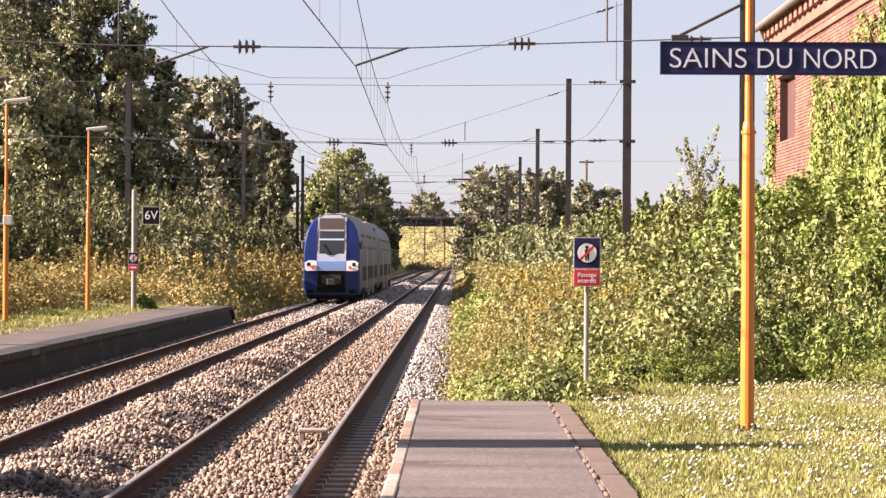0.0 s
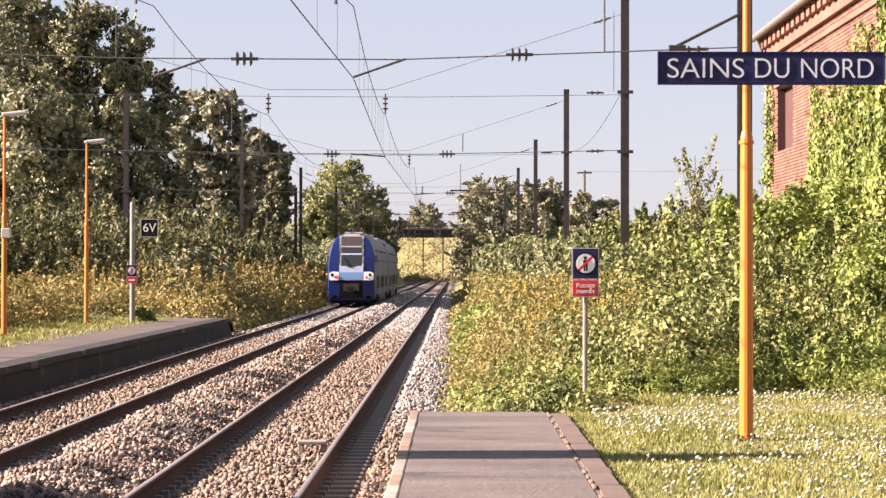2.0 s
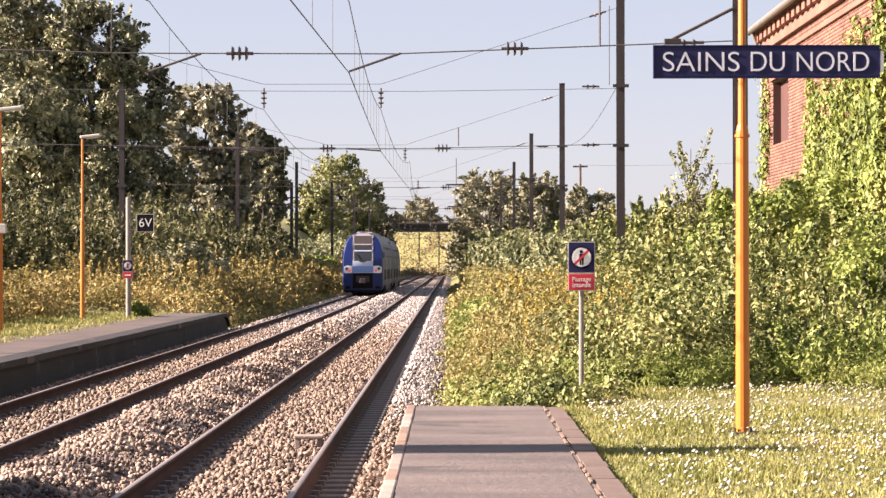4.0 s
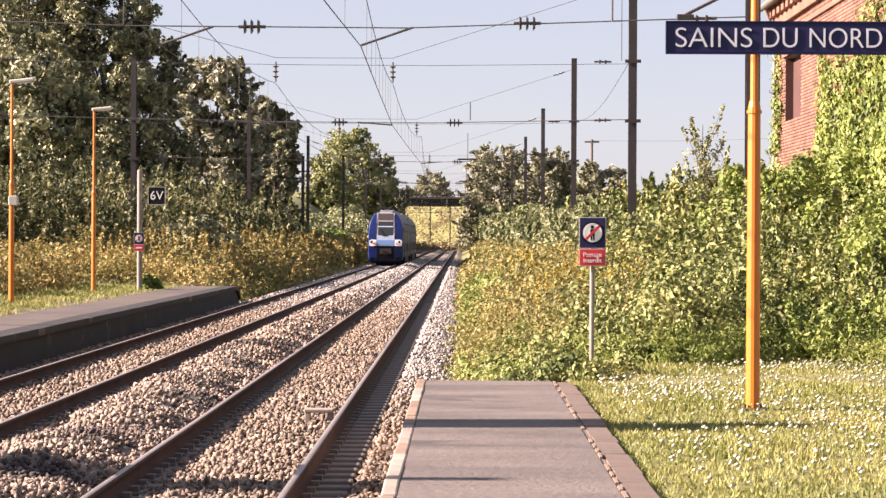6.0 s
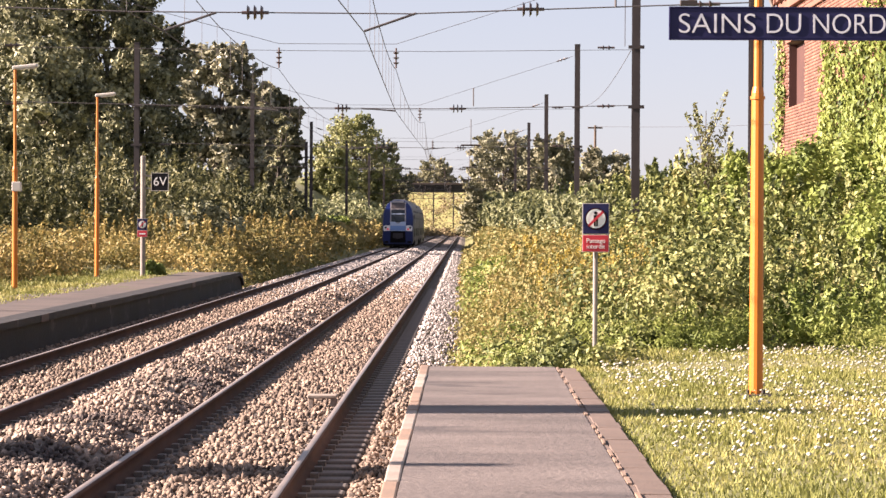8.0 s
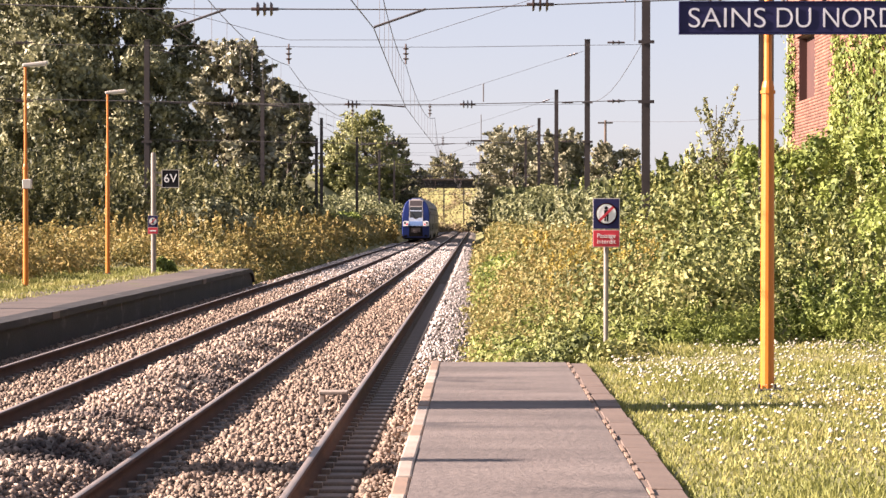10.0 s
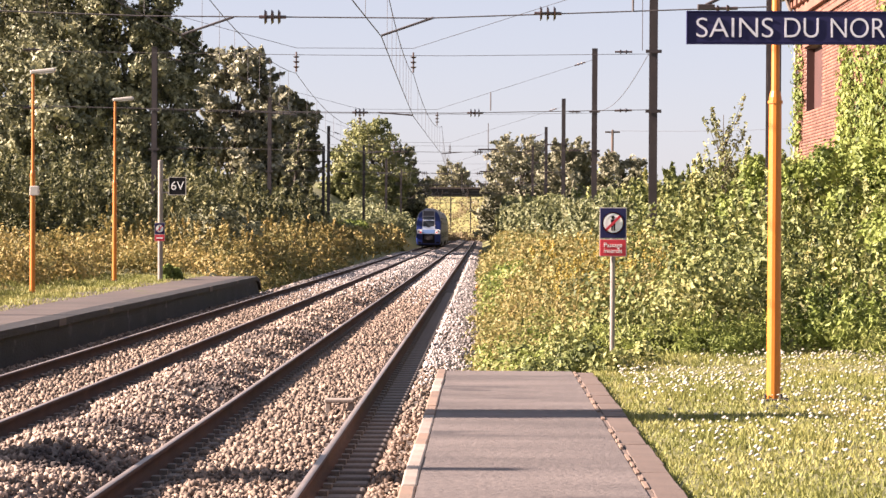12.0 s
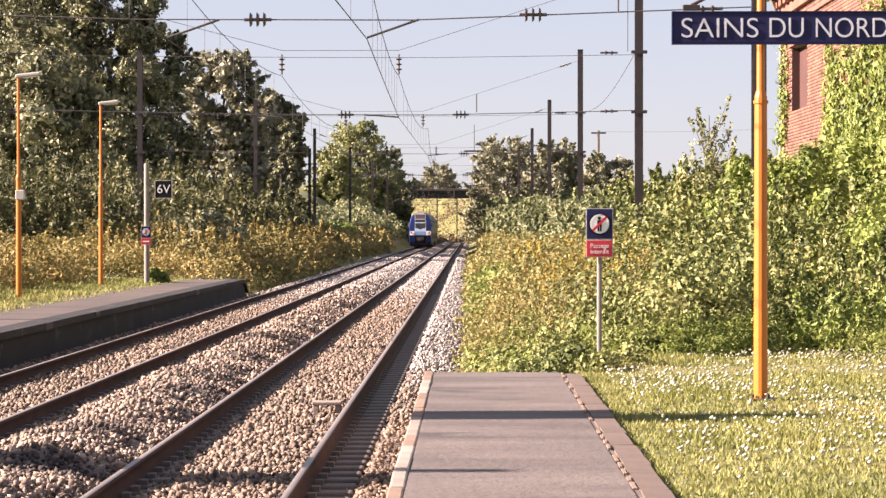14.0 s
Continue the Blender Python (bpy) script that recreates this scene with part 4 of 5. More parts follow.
    part("snowplough", boxes((-1.18, 1.18, 0.05, 0.25, 0.14, 0.52), bevel=0.05), TRAIN_BLACK, thing)
    bm = boxes((-0.5, 0.5, 40.5, 42.0, 4.36, 4.46))
    for s in (-0.45, 0.45):
        tube(bm, (s, 41.2, 4.45), (s, 42.2, 4.95), 0.03, seg=6)
        tube(bm, (s, 42.2, 4.95), (s, 41.2, 5.40), 0.03, seg=6)
    tube(bm, (-0.8, 41.2, 5.40), (0.8, 41.2, 5.40), 0.03, seg=6)
    part("pantograph", bm, TRAIN_BLACK, thing, "raised black pantograph")
    wheel = bpy.data.meshes.new("wheelset")
    bm = bmesh.new()
    for s in (-0.806, 0.806):
        tube(bm, (s - 0.065, 0, 0), (s + 0.065, 0, 0), 0.42, seg=20)
        for k in range(5):
            a = k * math.tau / 5
            tube(bm, (s - 0.08, 0.26 * math.cos(a), 0.26 * math.sin(a)), (s + 0.08, 0.26 * math.cos(a), 0.26 * math.sin(a)), 0.04, seg=6)
    tube(bm, (-0.7, 0, 0), (0.7, 0, 0), 0.08, seg=10)
    bm.to_mesh(wheel)
    bm.free()
    wheel.materials.append(RAIL_STEEL)
    axles = []
    for yb in (4.2, 21.8, 30.7, 48.3):
        for d in (-1.25, 1.25):
            axles.append((part("wheelset", wheel, None, thing, "dark steel wheelset", at=pose(0, yb + d, 0.42)), yb + d))
    thing.scale = (0.93, 0.93, 0.93)
    return thing, axles


TRAIN, AXLES = build_train()


# ---- plants ----
def leaf_mesh(name, centres, out, size, rng, fold=0.25, long=1.5, droop=0.0, wild=0.4):
    """Folded leaves, each two triangles with a crease, at centres, facing roughly along out."""
    n = len(centres)
    nrm = out + rng.normal(0, wild, (n, 3))
    nrm /= np.linalg.norm(nrm, axis=1)[:, None] + 1e-9
    ref = rng.normal(size=(n, 3))
    ref[:, 2] -= droop
    a = np.cross(nrm, ref)
    a /= np.linalg.norm(a, axis=1)[:, None] + 1e-9
    b = np.cross(nrm, a)
    s = (size * rng.uniform(0.6, 1.3, n))[:, None]
    v = np.stack([centres - b * s * long * 0.5, centres + a * s * 0.5 + nrm * s * fold, centres + b * s * long * 0.5, centres - a * s * 0.5 + nrm * s * fold], 1)
    i = 4 * np.arange(n)[:, None]
    F = np.concatenate([i + np.array([[0, 1, 2]]), i + np.array([[0, 2, 3]])])
    return quick(name, v.reshape(-1, 3), F)


def clump_points(clumps, per, rng, shell=0.55, fade=True):
    """Points in the outer shells of ball-like clumps (x, y, z, r), with the way out; nearer clumps get more."""
    cs = np.asarray(clumps)
    w = cs[:, 3] ** 2 / (np.maximum(15, cs[:, 1]) ** 2 if fade else 1)
    k = rng.choice(len(cs), size=per, p=w / w.sum())
    d = rng.normal(size=(per, 3))
    d /= np.linalg.norm(d, axis=1)[:, None]
    r = cs[k, 3] * (shell + (1 - shell) * rng.random(per) ** 0.6) * (1 + 0.18 * rng.normal(size=per))
    p = cs[k, :3] + d * r[:, None] * np.array([1, 1, 0.85])
    return p, d


def spray_points(roots, ways, lengths, per, rng, girth=0.16):
    """Leaves along leafy shoots that spring from roots along ways; with the way out of each leaf."""
    n = len(roots)
    k = np.repeat(np.arange(n), per)
    f = rng.random(n * per) ** 0.75
    w = ways / (np.linalg.norm(ways, axis=1)[:, None] + 1e-9)
    out = rng.normal(size=(n * per, 3))
    out -= (out * w[k]).sum(1)[:, None] * w[k]
    out /= np.linalg.norm(out, axis=1)[:, None] + 1e-9
    bow = np.array([0, 0, -0.25]) * (f * f * lengths[k] * (1 - w[k, 2]))[:, None]
    p = roots[k] + w[k] * (f * lengths[k])[:, None] + out * (girth * lengths[k] * (1.05 - f) * rng.uniform(0.3, 1, n * per))[:, None] + bow
    return p, out * 0.8 + w[k] * 0.5


def shoots(name, boxlist, per, px, mat, label, category, seed, long=2.2, girth=0.14, lean=0.22, wild=0.35):
    """Upright leafy shoots; boxlist: (x0, x1, y0, y1, foot above ground from, to, length from, to, how many)."""
    rng = np.random.default_rng(seed)
    R, L = [], []
    for x0, x1, y0, y1, h0, h1, l0, l1, m in boxlist:
        x, y = rng.uniform(x0, x1, m), rng.uniform(y0, y1, m)
        R.append(np.stack([x, y, np.asarray(ground_z(x, y)) + rng.uniform(h0, h1, m)], -1))
        L.append(rng.uniform(l0, l1, m))
    R, L = np.concatenate(R), np.concatenate(L)
    ways = np.array([[0, 0, 1.0]]) + rng.normal(0, lean, (len(R), 3))
    p, d = spray_points(R, ways, L, per, rng, girth)
    size = np.clip(p[:, 1], 20, 400) * px / 1000
    return tagged(part(name, leaf_mesh(name, p, d, size, rng, long=long, wild=wild, droop=0.6), mat), label, category, kind="stuff")


def build_tree(x, y, height, width, leaves, mat, label, size=0.2, seed=1, low=0.25, clumps=34, trunk=0.22, waist=0.45, sprays=0.3):
    """Tapered trunk, limbs to the main clumps, and leaves on many small tufts round each clump."""
    rng = np.random.default_rng(seed)
    z0 = float(ground_z(x, y)) - 0.1
    height -= z0
    thing = empty("tree", pose(x, y, z0), label, "tree")
    bm = bmesh.new()
    top = height * 0.8
    pts = [Vector((0, 0, -0.3))]
    for k in range(1, 6):
        pts.append(Vector((rng.normal(0, 0.03 * height * k / 5), rng.normal(0, 0.03 * height * k / 5), top * k / 5)))
    for k in range(5):
        tube(bm, pts[k], pts[k + 1], trunk * (1 - k / 6), trunk * (1 - (k + 1) / 6), 8)
    tufts = []
    for k in range(clumps):
        h = low + (1 - low) * ((k + 0.5) / clumps)
        reach = width * 0.5 * math.sqrt(max(0.05, 1 - ((h - waist) / (1.04 - waist)) ** 2))
        a = k * 2.399 + rng.normal(0, 0.4)
        rr = reach * math.sqrt(rng.uniform(0.1, 1.0)) * 0.90
        r = width * rng.uniform(0.09, 0.18) * (1.15 - 0.4 * h)
        c = np.array([rr * math.cos(a), rr * math.sin(a), height * h - r * 0.7])
        tufts.append((*c, r * 0.8))
        for _ in range(9):
            d = rng.normal(size=3)
            d /= np.linalg.norm(d)
            tufts.append((*(c + d * r * rng.uniform(0.75, 1.25) * np.array([1, 1, 0.8])), r * rng.uniform(0.22, 0.5)))
        if k % 2 == 0:
            base = pts[min(4, int(h * 4.2))]
            tube(bm, base, c * 0.95, trunk * 0.28, trunk * 0.06, 5)
    part("trunk", bm, BARK, thing, "brown trunk with limbs")
    p, d = clump_points(tufts, int(leaves * (1 - sprays)), rng, 0.35, False)
    d[:, 2] += 0.1
    ts = np.array(tufts)
    pick = ts[rng.choice(len(ts), max(6, int(leaves * sprays / 26)))]
    ways = pick[:, :3] * np.array([1, 1, 0]) / (width * 0.5) + np.array([[0, 0, 0.75]]) + rng.normal(0, 0.35, (len(pick), 3))
    sp, sd = spray_points(pick[:, :3], ways, pick[:, 3] * rng.uniform(0.9, 1.9, len(pick)) + 0.25, 26, rng)
    p, d = np.concatenate([p, sp]), np.concatenate([d, sd])
    part("crown", leaf_mesh("crown", p, d, np.full(len(p), size), rng, wild=0.4), mat, thing)
    return thing


def thicket(name, boxlist, count, px, mat, label, category, seed, lump=0.8, long=1.5, shell=0.6, wild=0.3, spread=1.3):
    """A tangle: leaves over lumpy mounds that stand on the ground; boxlist: (x0, x1, y0, y1, h0, h1); px: leaf width in thousandths of the distance."""
    rng = np.random.default_rng(seed)
    cl = []
    for x0, x1, y0, y1, h0, h1 in boxlist:
        area = (x1 - x0) * (y1 - y0)
        for _ in range(max(3, int(area / (lump * lump * spread)))):
            x, y = rng.uniform(x0, x1), rng.uniform(y0, y1)
            h = h0 + (h1 - h0) * rng.random() ** 0.8
            r = lump * rng.uniform(0.45, 1.1)
            z0 = float(ground_z(x, y))
            c = np.array([x, y, z0 + max(r * 0.25, h - r * 0.9)])
            cl.append((*c, r * 0.72))
            z = c[2] - r
            while z > z0:
                cl.append((x + rng.normal(0, 0.2 * r), y + rng.normal(0, 0.2 * r), z, r * 0.8))
                z -= r * 0.8
            for _ in range(11):
                d = rng.normal(size=3)
                d[2] = abs(d[2]) * 0.9 - 0.2
                d /= np.linalg.norm(d)
                q = c + d * r * rng.uniform(0.65, 1.0)
                cl.append((q[0], q[1], max(q[2], z0 + 0.05), r * rng.uniform(0.16, 0.42)))
    p, d = clump_points(cl, count, rng, shell)
    d[:, 2] += 0.25
    size = np.clip(p[:, 1], 20, 400) * px / 1000
    return tagged(part(name, leaf_mesh(name, p, d, size, rng, long=long, wild=wild), mat), label, category, kind="stuff")


# big dark trees behind the far platform; the height is that of the top above the rails
build_tree(-35.7, 182, 24.4, 14.7, 52800, LEAF_DARK, "tall dark broadleaf tree with dense foliage", 0.26, 11, 0.08, 105)
build_tree(-44.0, 205, 26.8, 16.0, 27000, LEAF_DARK, "tall dark tree closing the row", 0.36, 27, 0.08, 80)
build_tree(-28.2, 179, 22.8, 10.9, 48000, LEAF_DARK, "tall dark broadleaf tree with ragged ivy-clad outline", 0.26, 12, 0.08, 90)
build_tree(-26.2, 189, 19.0, 9.3, 28800, LEAF_DARK, "dark tree with a ragged edge beside a mast", 0.26, 13, 0.08, 66)
build_tree(-29.1, 157, 14.2, 9.9, 24403, LEAF_DARK, "dark lower tree behind the lamp posts", 0.29, 25, 0.06, 66)
build_tree(-23.6, 221, 19.4, 9.1, 18000, LEAF_PALE, "airy grey-green poplar-like tree", 0.39, 14, 0.06, 69)
build_tree(-20.6, 243, 16.4, 6.6, 17748, LEAF_GREY, "dark rounded tree at the end of the row", 0.41, 16, 0.06, 54)
build_tree(-21.3, 232, 15.4, 7.2, 10800, LEAF_PALE, "airy grey-green tree with open crown", 0.41, 15, 0.06, 51)
build_tree(-15.6, 196, 11.2, 2.6, 5800, LEAF_DARK, "narrow dark tree beside a mast", 0.20, 17, 0.1, 27)
build_tree(-16.0, 330, 17.6, 11.0, 26100, LEAF_MID, "round green tree near the bridge", 0.27, 18, 0.03, 69)
build_tree(-11.7, 336, 13.8, 8.0, 18850, LEAF_DARK, "shaded dark tree leaning over the cutting", 0.28, 19, 0.02, 51)
build_tree(-18.0, 310, 12.6, 7.2, 14500, LEAF_MID, "low green tree on the bank", 0.27, 20, 0.04, 39)
build_tree(-10.9, 340, 10.9, 5.0, 11600, LEAF_DARK, "dark bush-like tree beside the bridge", 0.30, 21, 0.02, 36)
build_tree(-7.6, 560, 17.7, 11.6, 9425, LEAF_GREY, "far tree behind the bridge", 0.39, 22, 0.15, 42)
build_tree(-12.4, 545, 13.8, 5.3, 3625, LEAF_GREY, "small far tree behind the bridge", 0.39, 23, 0.15, 21)
# trees on the near side
build_tree(3.9, 255, 12.2, 9.0, 21750, LEAF_OLIVE, "round grey-green tree on the cutting bank", 0.27, 31, 0.03, 57)
build_tree(8.8, 235, 10.9, 8.0, 18850, LEAF_OLIVE, "dull green tree on the cutting bank", 0.27, 32, 0.03, 51)
build_tree(11.8, 200, 8.6, 5.4, 13050, LEAF_OLIVE, "dull green tree behind the hedge", 0.23, 33, 0.03, 42)
build_tree(2.1, 320, 7.6, 4.3, 9425, LEAF_DARK, "shaded tree beside the bridge", 0.30, 34, 0.02, 36)

# weeds and bushes along the far side
thicket("dry_weeds", [(-15, -12.2, 46, 76, 0.4, 1.0), (-15, -8.6, 77, 100, 0.5, 1.2), (-14, -8.4, 100, 165, 0.7, 1.6), (-13, -8.4, 165, 250, 0.8, 1.8)], 58000, 1.1, LEAF_GOLDEN, "golden dry goldenrod and tall weeds", "weeds", 41, lump=0.9, long=1.9)
thicket("undergrowth", [(-30, -16, 84, 98, 1.2, 3.0), (-24, -13.5, 98, 122, 1.2, 3.4), (-20, -12, 120, 170, 1.4, 3.2)], 52000, 1.4, LEAF_SCRUB, "grey-green scrub below the trees", "bushes", 42, lump=1.7, spread=2.2)
thicket("far_scrub", [(-18, -11, 172, 260, 0.8, 2.4), (-16, -10, 260, 385, 1.0, 2.8)], 34000, 1.1, LEAF_WILLOW, "sunlit olive scrub farther down the line", "bushes", 55, lump=1.6, spread=2.2, wild=0.7)
# bank beside the near platform
thicket("golden_weeds", [(0.3, 3.2, 31, 42, 0.4, 1.0), (0.5, 4.0, 42, 56, 0.6, 1.3), (1.5, 4.2, 56, 94, 0.8, 1.5), (0.9, 3.2, 94, 190, 0.8, 1.7)], 46000, 1.05, LEAF_YELLOW, "golden flowering weeds on the bank", "weeds", 43, lump=0.6, long=1.8)
thicket("bramble_bank", [(2.3, 5.0, 29.6, 33, 0.25, 0.6), (5.0, 9.5, 30.4, 33, 0.6, 1.2), (3.2, 8.0, 33, 42, 0.9, 1.7), (3.4, 4.7, 42, 60, 0.6, 1.0), (4.8, 9, 42, 60, 1.2, 2.1), (4.0, 5.2, 60, 69, 0.5, 0.9), (5.7, 11, 60, 71, 1.5, 2.6), (4.0, 5.2, 72, 100, 0.9, 1.5), (5.4, 11, 72, 100, 1.5, 2.5), (3.6, 13, 100, 180, 1.5, 3.0), (3.0, 14, 180, 330, 1.6, 4.0)], 112000, 1.65, LEAF_BRAMBLE, "tangled bramble and nettle hedge on the bank", "hedge", 44, lump=1.35, spread=3.2, wild=0.36)
thicket("low_brambles", [(0.4, 1.3, 27.0, 29.0, 0.06, 0.2), (0.4, 2.3, 29.2, 31, 0.08, 0.28), (0.3, 1.9, 30.5, 36, 0.15, 0.4), (-0.35, 1.1, 26.15, 26.7, 0.04, 0.16), (1.1, 1.9, 26.4, 27.4, 0.05, 0.25)], 26000, 1.7, LEAF_BRAMBLE, "low bramble shoots at the end of the platform", "brambles", 48, lump=0.42)
thicket("shrubs", [(4.7, 7.8, 31.5, 36, 1.3, 2.3), (5.4, 7.7, 36, 46, 1.8, 2.7), (6.2, 7.4, 44, 60, 1.8, 2.5)], 68000, 1.8, LEAF_BRIGHT, "bright green shrubs against the brick building", "shrubs", 45, lump=1.0, spread=2.1, wild=0.6)
thicket("fresh_grass", [(0.25, 1.6, 56, 94, 0.15, 0.45), (0.2, 1.5, 30, 40, 0.1, 0.25)], 16000, 1.0, LEAF_BRIGHT, "fresh green grass at the edge of the ballast", "grass", 47, lump=0.5, long=2.5)
thicket("verge_weeds", [(0.0, 0.9, 27.2, 45, 0.06, 0.3), (0.0, 0.8, 45, 95, 0.1, 0.4), (-0.1, 1.0, 95, 200, 0.1, 0.5), (-8.8, -7.9, 76.6, 140, 0.1, 0.35)], 26000, 0.95, LEAF_YELLOW, "low straggling weeds along the ballast shoulder", "weeds", 54, lump=0.35, long=2.4)
thicket("tall_grass", [(1.7, 3.4, 28.6, 30.4, 0.06, 0.22), (3.0, 6.6, 29.0, 31.2, 0.1, 0.5), (4.3, 6.8, 28.2, 30.6, 0.1, 0.42)], 24000, 0.75, GRASS_TALL, "tall fresh green grass at the foot of the shrubs", "grass", 53, lump=0.4, long=3.2, spread=1.0, wild=0.8)
thicket("bright_bush", [(-11.8, -10.4, 194, 204, 1.6, 2.4)], 5000, 1.3, LEAF_BRIGHT, "bright green bush among the dry weeds", "bush", 49, lump=0.9)
thicket("dark_bush", [(-12.6, -10.8, 98, 106, 1.6, 2.6)], 7000, 1.5, LEAF_DARK, "dark shaded bush behind the weeds", "bush", 51, lump=1.0)
thicket("small_shrub", [(-9.9, -9.35, 69, 70.5, 0.3, 0.55)], 1800, 1.3, LEAF_BRIGHT, "small green shrub beside the sign post", "shrub", 52, lump=0.4)
shoots("hedge_shoots", [(2.6, 7.5, 30.2, 34, 0.2, 0.8, 0.4, 0.9, 160), (3.4, 7.5, 34, 46, 0.5, 1.4, 0.5, 1.0, 260), (4.9, 8, 46, 62, 0.9, 1.8, 0.5, 1.1, 240), (5.9, 10, 62, 100, 1.3, 2.3, 0.6, 1.3, 320)], 34, 1.5, LEAF_BRAMBLE, "upright leafy shoots rising from the hedge", "hedge", 71)
shoots("willow_scrub", [(2.6, 4.2, 62, 100, 0.4, 1.2, 0.8, 1.5, 240), (1.9, 4.2, 100, 180, 0.6, 1.6, 1.0, 1.9, 320), (1.6, 4, 180, 300, 1.0, 2.4, 1.2, 2.4, 200)], 34, 1.25, LEAF_WILLOW, "grey-green willow scrub along the cutting", "bushes", 72, long=2.8)
shoots("nettle_shoots", [(4.2, 7.8, 28.9, 31.6, 0.0, 0.25, 0.4, 0.9, 220), (2.4, 4.6, 29.2, 31.5, 0.0, 0.15, 0.25, 0.5, 120)], 30, 1.35, LEAF_BRIGHT, "fresh green nettle shoots at the foot of the hedge", "nettles", 77, wild=0.7)
shoots("goldenrod", [(0.9, 3.4, 31, 44, 0.1, 0.5, 0.4, 0.8, 260), (1.2, 4.2, 44, 62, 0.2, 0.7, 0.5, 0.9, 260)], 26, 0.95, LEAF_YELLOW, "leafy goldenrod stems on the bank", "weeds", 73, long=2.6, girth=0.10)
shoots("goldenrod_flowers", [(1.0, 2.8, 31.5, 44, 0.75, 1.15, 0.10, 0.2, 90), (1.2, 4.0, 44, 62, 0.9, 1.4, 0.10, 0.2, 60)], 16, 0.9, GOLD, "yellow goldenrod flower heads", "flowers", 74, long=1.2, girth=0.5)
shoots("far_goldenrod", [(-15, -12.4, 48, 76, 0.1, 0.6, 0.4, 0.8, 330), (-14, -8.8, 78, 160, 0.3, 1.2, 0.6, 1.2, 420)], 22, 0.9, LEAF_GOLDEN, "tall dry goldenrod stems along the far side", "weeds", 75, long=2.6, girth=0.10)
shoots("scrub_shoots", [(-24, -14, 86, 98, 0.8, 2.2, 0.8, 1.6, 300), (-18, -12, 90, 170, 1.0, 3.0, 1.0, 1.9, 420), (-15, -11, 130, 170, 0.8, 2.2, 1.0, 1.8, 80)], 30, 1.2, LEAF_SCRUB, "upright grey-green scrub shoots below the trees", "bushes", 76, long=2.4)


def build_sapling(x, y):
    """Thin-stemmed young tree with airy upright shoots."""
    rng = np.random.default_rng(36)
    z0 = float(ground_z(x, y))
    thing = empty("tree", pose(x, y, z0), "airy young sapling with pale leaves rising over the hedge", "tree")
    bm = bmesh.new()
    roots, ways, lengths = [], [], []
    for k in range(22):
        a, h = rng.uniform(0, math.tau), rng.uniform(1.6, 3.1)
        w = np.array([0.5 * math.cos(a), 0.5 * math.sin(a), 1.0]) * (1 - 0.2 * rng.random())
        n = rng.uniform(0.5, 1.3) * (1.25 - 0.18 * abs(h - 2.6))
        p = np.array([0, 0, h])
        tube(bm, p, p + w * n, 0.012, 0.004, 4)
        roots.append(p + w * n * 0.2)
        ways.append(w)
        lengths.append(n)
    tube(bm, (0, 0, -0.2), (0.02, 0, 3.9), 0.03, 0.008, 6)
    part("trunk", bm, BARK, thing, "thin brown stem with twigs")
    p, d = spray_points(np.array(roots), np.array(ways), np.array(lengths), 24, rng, 0.24)
    part("crown", leaf_mesh("crown", p, d, np.full(len(p), 0.07), rng, long=1.9, wild=0.5), LEAF_WILLOW, thing)


build_sapling(5.55, 54)
thicket("hill_scrub", [(-9, 5, 396, 440, 0.2, 0.5), (-14, 6, 440, 470, 0.2, 0.6), (-20, 12, 470, 500, 0.2, 0.8)], 20000, 0.6, DRY_GRASS, "dry golden grass on the cutting slope", "dry grass", 46, lump=1.6)


